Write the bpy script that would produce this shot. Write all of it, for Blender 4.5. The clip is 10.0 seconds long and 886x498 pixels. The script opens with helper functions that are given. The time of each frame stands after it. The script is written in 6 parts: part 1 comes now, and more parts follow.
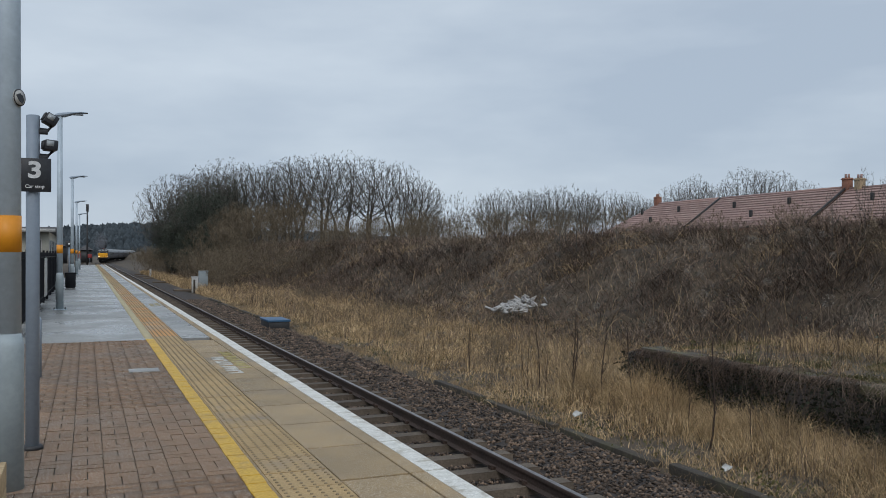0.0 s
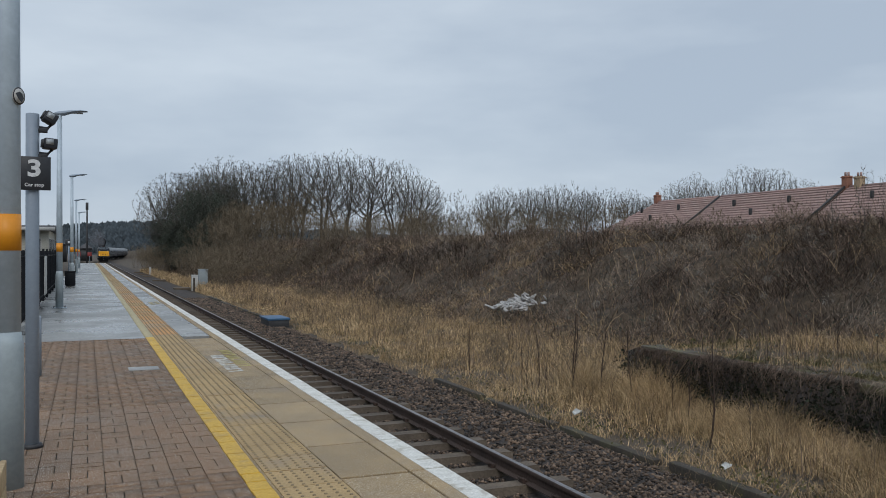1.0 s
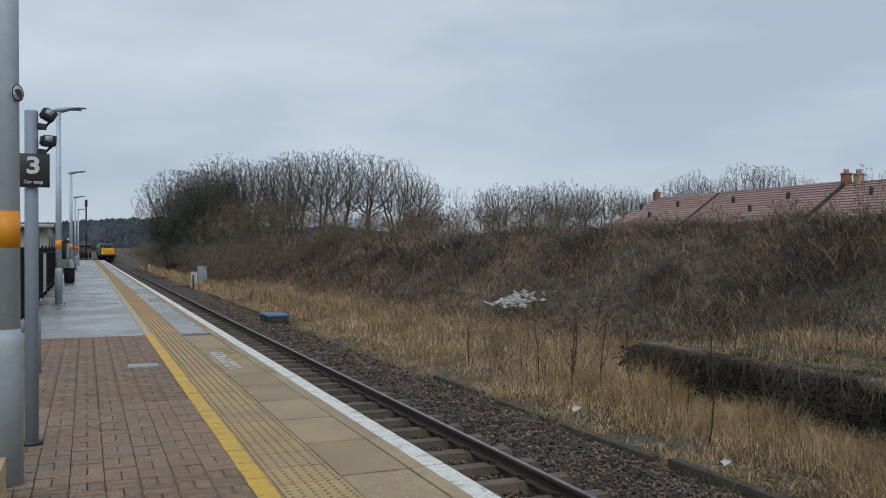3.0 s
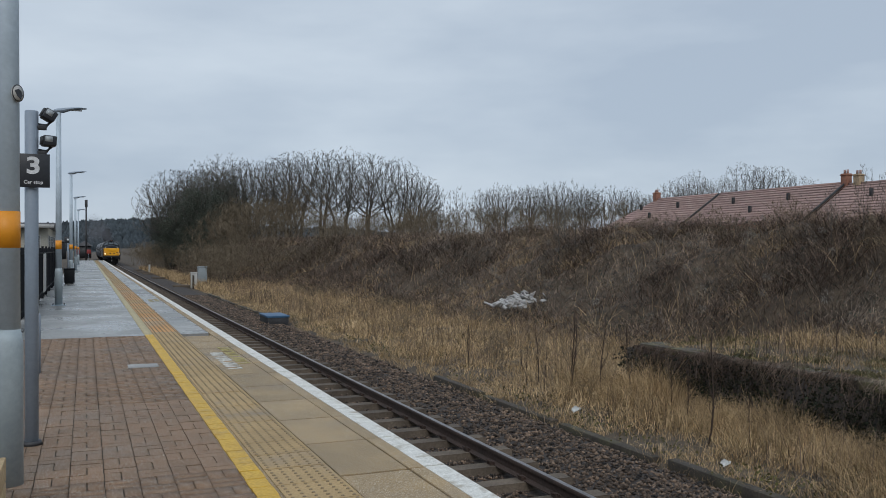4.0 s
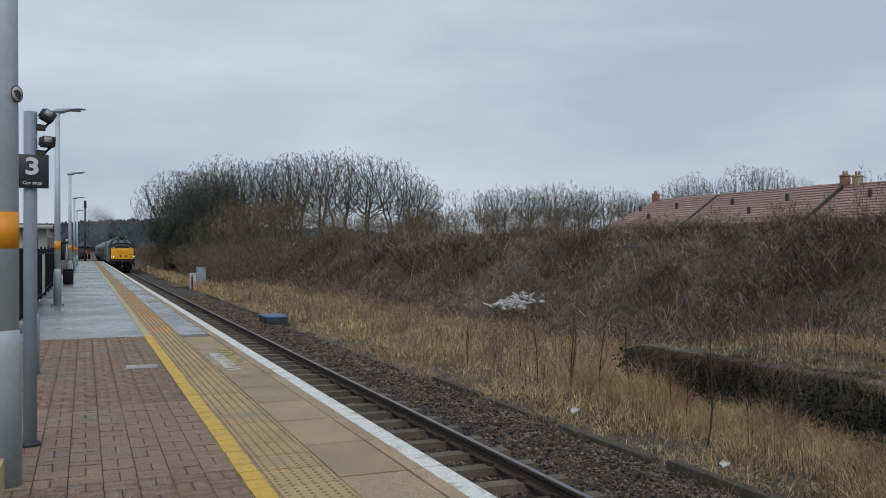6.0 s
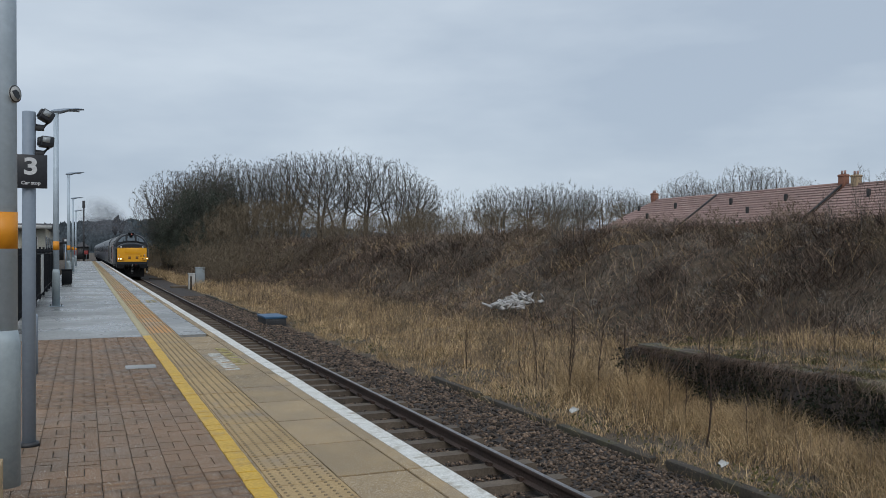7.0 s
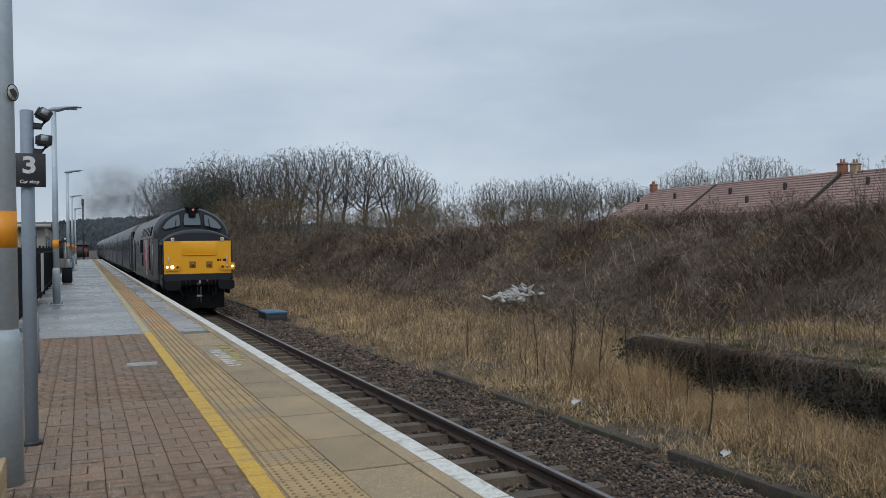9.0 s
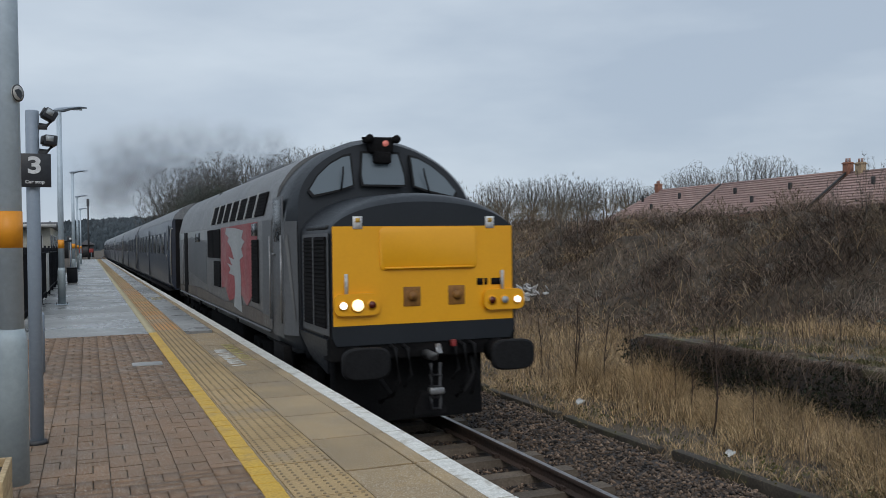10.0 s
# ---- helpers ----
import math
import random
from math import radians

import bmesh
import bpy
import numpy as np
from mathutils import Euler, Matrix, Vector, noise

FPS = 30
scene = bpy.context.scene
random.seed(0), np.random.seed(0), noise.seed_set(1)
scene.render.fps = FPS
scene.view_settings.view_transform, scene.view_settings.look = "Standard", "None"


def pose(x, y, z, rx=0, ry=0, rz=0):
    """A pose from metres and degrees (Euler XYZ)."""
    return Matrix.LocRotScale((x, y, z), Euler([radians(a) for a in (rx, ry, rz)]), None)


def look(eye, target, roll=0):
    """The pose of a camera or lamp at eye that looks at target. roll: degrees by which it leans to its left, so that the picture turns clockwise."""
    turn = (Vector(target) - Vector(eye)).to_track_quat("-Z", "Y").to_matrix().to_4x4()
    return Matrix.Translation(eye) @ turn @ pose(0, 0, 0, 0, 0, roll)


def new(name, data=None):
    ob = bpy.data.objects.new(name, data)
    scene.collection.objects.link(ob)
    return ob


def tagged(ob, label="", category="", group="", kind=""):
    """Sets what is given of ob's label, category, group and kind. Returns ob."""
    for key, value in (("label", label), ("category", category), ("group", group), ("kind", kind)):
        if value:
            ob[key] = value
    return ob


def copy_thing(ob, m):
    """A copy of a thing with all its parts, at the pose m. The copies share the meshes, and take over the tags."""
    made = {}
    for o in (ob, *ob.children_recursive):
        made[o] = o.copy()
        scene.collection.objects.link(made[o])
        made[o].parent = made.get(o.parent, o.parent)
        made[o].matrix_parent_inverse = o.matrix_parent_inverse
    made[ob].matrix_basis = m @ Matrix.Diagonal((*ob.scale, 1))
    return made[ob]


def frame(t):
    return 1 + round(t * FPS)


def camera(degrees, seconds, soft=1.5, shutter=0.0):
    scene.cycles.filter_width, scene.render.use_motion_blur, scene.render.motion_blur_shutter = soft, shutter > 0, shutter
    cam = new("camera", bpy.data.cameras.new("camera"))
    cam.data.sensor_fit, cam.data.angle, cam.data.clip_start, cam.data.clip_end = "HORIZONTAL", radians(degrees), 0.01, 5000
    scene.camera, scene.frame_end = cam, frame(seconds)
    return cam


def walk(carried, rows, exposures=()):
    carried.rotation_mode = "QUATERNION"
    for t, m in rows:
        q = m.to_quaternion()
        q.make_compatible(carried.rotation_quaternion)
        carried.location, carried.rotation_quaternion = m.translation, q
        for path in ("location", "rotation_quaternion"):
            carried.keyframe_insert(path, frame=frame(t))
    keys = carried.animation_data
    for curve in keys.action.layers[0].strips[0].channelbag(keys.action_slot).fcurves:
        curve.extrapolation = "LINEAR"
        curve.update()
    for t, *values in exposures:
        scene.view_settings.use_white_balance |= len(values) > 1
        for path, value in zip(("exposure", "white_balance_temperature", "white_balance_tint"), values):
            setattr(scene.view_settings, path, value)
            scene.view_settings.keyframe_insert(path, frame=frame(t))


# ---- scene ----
EYE = (0.0, 0.0, 1.42)


def aim(yaw, up, roll):
    """Camera pose at EYE: degrees clockwise from the track's direction, degrees above level, lean."""
    y, u = radians(yaw), radians(up)
    way = Vector((math.sin(y) * math.cos(u), math.cos(y) * math.cos(u), math.sin(u)))
    return look(EYE, Vector(EYE) + way, roll)


cam = camera(54.16, 10.0, soft=0.8, shutter=0.1)
YAW, UP = 0.08, 0.06
walk(cam, [(t, aim(a + YAW, b + UP, c)) for t, a, b, c in (
    (0.0, 22.260, 0.244, -0.028), (0.5, 22.268, 0.187, -0.036), (1.0, 22.276, 0.128, -0.048), (1.5, 22.290, 0.075, -0.019),
    (2.0, 22.285, -0.029, -0.064), (2.5, 22.322, -0.087, -0.089), (4.0, 22.322, -0.040, -0.030), (4.5, 22.317, -0.040, -0.027),
    (5.0, 22.308, 0.013, -0.029), (5.5, 22.342, 0.018, -0.006), (7.0, 22.463, 0.014, -0.039), (7.5, 22.493, -0.007, -0.020),
    (8.0, 22.503, -0.064, 0.010), (8.5, 22.587, -0.539, -0.469), (9.0, 22.471, -0.417, -0.775), (9.5, 22.322, -0.419, -0.951),
    (10.0, 22.180, -0.424, -0.802))])

# ---- light: an overcast winter day ----
world = bpy.data.worlds.new("overcast_sky")
scene.world = world
world.use_nodes = True
wn, wl = world.node_tree.nodes, world.node_tree.links
back = wn["Background"]
SUN_EL, SUN_AZ = radians(38), radians(200)
sky = wn.new("ShaderNodeTexSky")
sky.sky_type, sky.sun_disc, sky.sun_elevation, sky.sun_rotation = "NISHITA", False, SUN_EL, SUN_AZ
sky_dim = wn.new("ShaderNodeVectorMath")
sky_dim.operation = "SCALE"
sky_dim.inputs["Scale"].default_value = 0.10
wl.new(sky.outputs[0], sky_dim.inputs[0])
# the cloud layer: soft grey banks, flatter towards the horizon
tc = wn.new("ShaderNodeTexCoord")
mp = wn.new("ShaderNodeMapping")
mp.inputs["Scale"].default_value = (1.6, 1.6, 5.5)
cl = wn.new("ShaderNodeTexNoise")
cl.inputs["Scale"].default_value, cl.inputs["Detail"].default_value, cl.inputs["Roughness"].default_value = 1.5, 5.0, 0.5
ramp = wn.new("ShaderNodeValToRGB")
ramp.color_ramp.elements[0].position, ramp.color_ramp.elements[0].color = 0.36, (0.425, 0.508, 0.617, 1)
ramp.color_ramp.elements[1].position, ramp.color_ramp.elements[1].color = 0.66, (0.600, 0.683, 0.775, 1)
wl.new(tc.outputs["Generated"], mp.inputs["Vector"])
wl.new(mp.outputs[0], cl.inputs["Vector"])
wl.new(cl.outputs["Fac"], ramp.inputs["Fac"])
mixc = wn.new("ShaderNodeMix")
mixc.data_type = "RGBA"
mixc.inputs["Factor"].default_value = 0.93
wl.new(sky_dim.outputs[0], mixc.inputs[6])
wl.new(ramp.outputs[0], mixc.inputs[7])
# an overcast sky is brightest overhead
xyz = wn.new("ShaderNodeSeparateXYZ")
high = wn.new("ShaderNodeMapRange")
high.interpolation_type = "SMOOTHSTEP"
high.inputs[1].default_value, high.inputs[2].default_value, high.inputs[3].default_value, high.inputs[4].default_value = 0.28, 0.95, 1.0, 1.5
dome = wn.new("ShaderNodeVectorMath")
dome.operation = "SCALE"
wl.new(tc.outputs["Generated"], xyz.inputs[0])
wl.new(xyz.outputs["Z"], high.inputs[0])
wl.new(mixc.outputs[2], dome.inputs[0])
wl.new(high.outputs[0], dome.inputs["Scale"])
wl.new(dome.outputs[0], back.inputs["Color"])
back.inputs["Strength"].default_value = 1.0
sun = new("sun", bpy.data.lights.new("sun", "SUN"))
sun.data.energy, sun.data.angle, sun.data.color = 0.95, radians(30), (1.0, 0.97, 0.93)
sun.matrix_world = look((0, 0, 60), (math.sin(SUN_AZ) * -40, math.cos(SUN_AZ) * -40, 60 - 40 * math.tan(SUN_EL)))
scene.view_settings.exposure = 0.0


# ---- materials ----
def mat(name, base, dark, scale=3.0, fine=45.0, rough=0.8, bump=0.25, metal=0.0, vary=0.0, island=0.0, where="Object", grime=None, sheen=0.5, grime_at=0.56, grain=0.55, speck=None, wet=0.0):
    """Two-scale noise between two colours, fine relief, and optional spread from piece to piece."""
    m = bpy.data.materials.new(name)
    m.use_nodes = True
    n, l = m.node_tree.nodes, m.node_tree.links
    b = n["Principled BSDF"]
    if where == "Position":
        vec = n.new("ShaderNodeNewGeometry").outputs["Position"]
    else:
        vec = n.new("ShaderNodeTexCoord").outputs["Object"]

    def noise_at(s, detail=4.0, r=0.6):
        t = n.new("ShaderNodeTexNoise")
        t.inputs["Scale"].default_value, t.inputs["Detail"].default_value, t.inputs["Roughness"].default_value = s, detail, r
        l.new(vec, t.inputs["Vector"])
        return t.outputs["Fac"]

    def blend(f, a, c, kind="MIX"):
        x = n.new("ShaderNodeMix")
        x.data_type, x.blend_type = "RGBA", kind
        for sock, v in ((x.inputs[0], f), (x.inputs[6], a), (x.inputs[7], c)):
            if hasattr(v, "links"):
                l.new(v, sock)
            else:
                sock.default_value = v if isinstance(v, float) else (*v, 1)
        return x.outputs[2]

    def remap(f, lo, hi, a=0.0, c=1.0):
        x = n.new("ShaderNodeMapRange")
        x.inputs[1].default_value, x.inputs[2].default_value, x.inputs[3].default_value, x.inputs[4].default_value = lo, hi, a, c
        l.new(f, x.inputs[0])
        return x.outputs[0]

    big, small = noise_at(scale), noise_at(fine, 3.0)
    col = blend(remap(big, 0.32, 0.68), dark, base)
    col = blend(remap(small, 0.3, 0.7, 0.0, grain), col, tuple(0.42 * c for c in dark))
    if grime:
        col = blend(remap(noise_at(scale * 0.37, 6.0, 0.7), grime_at - 0.05, grime_at + 0.11), col, grime)
    if speck:
        col = blend(remap(noise_at(fine * 1.7, 1.0), 0.60, 0.66), col, speck)
    for amount, node, socket in ((vary, "ShaderNodeObjectInfo", "Random"), (island, "ShaderNodeNewGeometry", "Random Per Island")):
        if amount:
            f = remap(n.new(node).outputs[socket], 0, 1, 1 - amount, 1 + amount)
            g = n.new("ShaderNodeCombineColor")
            for i in range(3):
                l.new(f, g.inputs[i])
            col = blend(1.0, col, g.outputs[0], "MULTIPLY")
    l.new(col, b.inputs["Base Color"])
    gloss = remap(small, 0.3, 0.7, rough - 0.08, min(1.0, rough + 0.08))
    if wet:
        # damp patches: smoother where water lies
        patch = remap(noise_at(wet, 5.0, 0.62), 0.46, 0.56)
        x = n.new("ShaderNodeMix")
        l.new(patch, x.inputs[0])
        l.new(gloss, x.inputs[2])
        x.inputs[3].default_value = 0.24
        gloss = x.outputs[0]
    l.new(gloss, b.inputs["Roughness"])
    b.inputs["Metallic"].default_value = metal
    b.inputs["Specular IOR Level"].default_value = sheen
    if bump:
        bp = n.new("ShaderNodeBump")
        bp.inputs["Strength"].default_value, bp.inputs["Distance"].default_value = bump, 0.01
        l.new(small, bp.inputs["Height"])
        l.new(bp.outputs[0], b.inputs["Normal"])
    return m


def glow(name, colour, strength):
    m = bpy.data.materials.new(name)
    m.use_nodes = True
    b = m.node_tree.nodes["Principled BSDF"]
    b.inputs["Base Color"].default_value = b.inputs["Emission Color"].default_value = (*colour, 1)
    b.inputs["Emission Strength"].default_value = strength
    return m


M = dict(
    asphalt_bank=mat("earth", (0.15, 0.108, 0.068), (0.032, 0.024, 0.017), 2.2, 26, 0.95, 1.0, where="Position"),
    paver=mat("brick_paver", (0.295, 0.168, 0.092), (0.190, 0.118, 0.072), 1.6, 70, 0.85, 0.9, vary=0.10, where="Position", speck=(0.62, 0.55, 0.46), grime=(0.185, 0.135, 0.100), grime_at=0.54, sheen=0.35),
    paver_far=mat("brick_paver_joined", (0.295, 0.168, 0.092), (0.190, 0.118, 0.072), 1.6, 70, 0.85, 0.9, island=0.10, where="Position", speck=(0.62, 0.55, 0.46), grime=(0.185, 0.135, 0.100), grime_at=0.54, sheen=0.35),
    sand=mat("joint_sand", (0.095, 0.068, 0.045), (0.055, 0.041, 0.029), 3, 60, 0.95, 0.4, where="Position"),
    concrete=mat("wet_concrete", (0.36, 0.35, 0.325), (0.245, 0.24, 0.225), 0.7, 24, 0.46, 0.12, vary=0.20, where="Position", grime=(0.185, 0.18, 0.168), grime_at=0.52, wet=0.55),
    coping=mat("coping_concrete", (0.440, 0.305, 0.158), (0.265, 0.196, 0.118), 1.3, 80, 0.80, 0.45, vary=0.12, where="Position", speck=(0.55, 0.48, 0.38), grime=(0.215, 0.170, 0.122), grime_at=0.55, sheen=0.3),
    tactile=mat("buff_tactile", (0.50, 0.340, 0.158), (0.39, 0.268, 0.132), 2.0, 70, 0.8, 0.25, vary=0.06, where="Position", grime=(0.25, 0.20, 0.15), sheen=0.35),
    tactile_new=mat("orange_tactile", (0.58, 0.270, 0.060), (0.46, 0.225, 0.065), 1.2, 70, 0.6, 0.25, vary=0.10, where="Position", grime=(0.33, 0.27, 0.19)),
    yellow_line=mat("yellow_line_paint", (0.70, 0.42, 0.035), (0.58, 0.34, 0.04), 4, 60, 0.6, 0.3, where="Position", grime=(0.36, 0.235, 0.075), grime_at=0.56),
    cream_line=mat("faded_line_paint", (0.55, 0.47, 0.28), (0.42, 0.37, 0.25), 3, 60, 0.6, 0.3, where="Position"),
    white_line=mat("white_edge_paint", (0.84, 0.82, 0.76), (0.66, 0.64, 0.58), 14, 90, 0.7, 0.35, where="Position", grime=(0.36, 0.32, 0.25), grime_at=0.565, sheen=0.3),
    brickwork=mat("platform_wall", (0.12, 0.10, 0.09), (0.06, 0.05, 0.045), 1.5, 30, 0.9, 0.5, where="Position"),
    ballast=mat("ballast_bed", (0.070, 0.052, 0.042), (0.024, 0.018, 0.015), 9, 42, 0.95, 1.0, where="Position"),
    stone=mat("ballast_stone", (0.215, 0.145, 0.098), (0.030, 0.022, 0.017), 2.5, 18, 0.9, 0.3, island=0.95, where="Position"),
    sleeper=mat("weathered_concrete_sleeper", (0.16, 0.122, 0.088), (0.085, 0.065, 0.047), 2.5, 40, 0.9, 0.5, vary=0.15, where="Position"),
    rail_side=mat("rusty_rail", (0.075, 0.045, 0.033), (0.045, 0.03, 0.024), 3, 50, 0.85, 0.3, where="Position"),
    rail_top=mat("polished_rail", (0.27, 0.25, 0.24), (0.17, 0.15, 0.14), 2, 30, 0.34, 0.08, metal=0.85, where="Position"),
    # steel grey with the sky's blue cast put into its colours
    galv=mat("galvanised_steel", (0.50, 0.58, 0.64), (0.42, 0.49, 0.545), 5, 28, 0.5, 0.06, metal=0.1, where="Object", grime=(0.40, 0.47, 0.52), grain=0.2),
    galv_old=mat("dull_galvanised_steel", (0.37, 0.425, 0.445), (0.29, 0.34, 0.36), 4, 26, 0.55, 0.08, grime=(0.29, 0.335, 0.345), grain=0.2),
    grey_paint=mat("grey_painted_steel", (0.27, 0.32, 0.38), (0.235, 0.28, 0.335), 3, 35, 0.5, 0.05, grain=0.15),
    orange=mat("orange_band", (0.75, 0.29, 0.012), (0.70, 0.26, 0.012), 4, 40, 0.5, 0.03, grain=0.12),
    black=mat("black_paint", (0.012, 0.013, 0.017), (0.007, 0.008, 0.010), 3, 40, 0.6, 0.1, sheen=0.2),
    sign_black=mat("sign_black", (0.022, 0.024, 0.03), (0.018, 0.02, 0.025), 3, 40, 0.45, 0.02),
    white=mat("white_plastic", (0.78, 0.78, 0.78), (0.70, 0.70, 0.70), 3, 40, 0.5, 0.03),
    grass=mat("dead_grass", (0.70, 0.505, 0.285), (0.33, 0.225, 0.120), 0.9, 6, 0.9, 0.0, island=0.80, where="Position", grime=(0.20, 0.145, 0.088), grime_at=0.55, sheen=0.2),
    stem=mat("dead_bramble", (0.315, 0.228, 0.166), (0.080, 0.056, 0.044), 0.30, 5, 0.95, 0.0, island=0.92, where="Position", grime=(0.25, 0.20, 0.155), grime_at=0.57, sheen=0.15),
    twig=mat("bare_twig", (0.172, 0.158, 0.134), (0.115, 0.106, 0.092), 0.5, 6, 0.95, 0.0, island=0.2, where="Object", sheen=0.15),
    bark=mat("grey_bark", (0.115, 0.106, 0.092), (0.065, 0.060, 0.053), 2, 20, 0.95, 0.6, where="Object"),
    ivy=mat("ivy_leaf", (0.105, 0.118, 0.088), (0.060, 0.070, 0.055), 0.8, 8, 0.7, 0.0, island=0.4, where="Position", sheen=0.25),
    moss=mat("moss", (0.135, 0.125, 0.030), (0.070, 0.064, 0.024), 3, 30, 0.95, 0.8, where="Position", grime=(0.17, 0.125, 0.06)),
    # clay red paled in the base colour for haze and sky reflection
    tile=mat("clay_roof_tile", (0.42, 0.275, 0.235), (0.345, 0.225, 0.195), 0.8, 6, 0.8, 0.3, vary=0.10, where="Position"),
    house_brick=mat("house_brick", (0.36, 0.17, 0.11), (0.27, 0.125, 0.085), 1.5, 14, 0.9, 0.3, where="Position"),
    buff_brick=mat("buff_brick", (0.48, 0.36, 0.22), (0.38, 0.28, 0.18), 1.5, 14, 0.9, 0.3, where="Position"),
    lead=mat("lead_flashing", (0.16, 0.16, 0.17), (0.11, 0.11, 0.12), 2, 20, 0.6, 0.1),
    # distance haze is put into this base colour as a blue-grey tint
    hill=mat("haze_tinted_wood", (0.080, 0.094, 0.102), (0.055, 0.066, 0.074), 0.01, 0.12, 1.0, 0.0, island=0.25, where="Position", sheen=0.0),
    blue=mat("blue_painted_lid", (0.045, 0.13, 0.24), (0.035, 0.10, 0.19), 3, 30, 0.5, 0.1),
    dark_steel=mat("dark_steel", (0.05, 0.05, 0.053), (0.028, 0.028, 0.03), 3, 30, 0.6, 0.2),
    cabinet=mat("grey_cabinet_paint", (0.33, 0.37, 0.385), (0.27, 0.31, 0.325), 2, 30, 0.55, 0.05),
    dull_white=mat("weathered_white", (0.62, 0.61, 0.58), (0.46, 0.45, 0.42), 3, 30, 0.7, 0.2),
    wood=mat("pale_timber", (0.55, 0.40, 0.21), (0.45, 0.31, 0.16), 6, 40, 0.6, 0.15),
    old_timber=mat("mossy_old_timber", (0.085, 0.068, 0.05), (0.042, 0.034, 0.026), 2, 30, 0.95, 0.6, where="Position", grime=(0.085, 0.078, 0.038)),
    rubble=mat("white_rubble", (0.62, 0.60, 0.57), (0.45, 0.43, 0.41), 3, 20, 0.8, 0.3, island=0.2),
    cream=mat("cream_cladding", (0.50, 0.48, 0.40), (0.42, 0.40, 0.34), 1, 20, 0.7, 0.1),
    red=mat("red_panel", (0.30, 0.03, 0.028), (0.24, 0.028, 0.026), 3, 30, 0.5, 0.05),
    # the train
    loco_yellow=mat("loco_yellow", (0.80, 0.37, 0.006), (0.75, 0.34, 0.006), 1.5, 30, 0.42, 0.0, grain=0.06),
    loco_grey=mat("loco_silver_grey", (0.165, 0.166, 0.165), (0.080, 0.082, 0.085), 1.1, 22, 0.45, 0.02, grime=(0.13, 0.122, 0.115), grain=0.2),
    loco_pale=mat("loco_pale_patch", (0.37, 0.385, 0.385), (0.28, 0.295, 0.295), 1.3, 22, 0.5, 0.02, grain=0.2),
    loco_dark=mat("loco_charcoal", (0.019, 0.022, 0.027), (0.013, 0.016, 0.020), 1.2, 25, 0.42, 0.02, grain=0.15, sheen=0.35),
    loco_mid=mat("loco_mid_grey", (0.100, 0.104, 0.110), (0.070, 0.074, 0.080), 1.2, 25, 0.5, 0.02, grain=0.2),
    loco_red=mat("loco_faded_red", (0.36, 0.062, 0.066), (0.25, 0.048, 0.052), 1.5, 14, 0.6, 0.05, grime=(0.29, 0.165, 0.162)),
    loco_dirt=mat("road_dirt", (0.15, 0.125, 0.10), (0.09, 0.075, 0.062), 1.5, 20, 0.8, 0.1, grime=(0.06, 0.05, 0.045)),
    loco_black=mat("loco_underframe", (0.018, 0.017, 0.017), (0.009, 0.009, 0.010), 3, 25, 0.9, 0.3, sheen=0.06),
    rubber=mat("black_rubber", (0.010, 0.010, 0.011), (0.007, 0.007, 0.008), 3, 40, 0.75, 0.05, sheen=0.25),
    coach_blue=mat("coach_navy", (0.036, 0.044, 0.064), (0.026, 0.032, 0.048), 0.9, 20, 0.36, 0.02, grime=(0.055, 0.06, 0.072), grain=0.2, sheen=0.4),
    coach_roof=mat("coach_roof_grey", (0.20, 0.207, 0.215), (0.15, 0.157, 0.163), 1, 20, 0.45, 0.03),
    steel=mat("bare_steel", (0.36, 0.36, 0.36), (0.22, 0.22, 0.22), 5, 40, 0.45, 0.1, metal=0.6),
    lens_red=mat("red_lens", (0.13, 0.02, 0.01), (0.09, 0.015, 0.01), 3, 30, 0.2, 0.0),
    lens_clear=mat("clear_lens", (0.42, 0.45, 0.46), (0.34, 0.36, 0.37), 3, 30, 0.15, 0.0),
    amber=mat("rusty_socket", (0.34, 0.15, 0.02), (0.20, 0.08, 0.015), 6, 30, 0.6, 0.2),
    lamp_white=glow("lit_marker", (1.0, 0.96, 0.9), 1.8),
    lamp_head=glow("lit_headlight", (1.0, 0.80, 0.42), 1.9),
    )


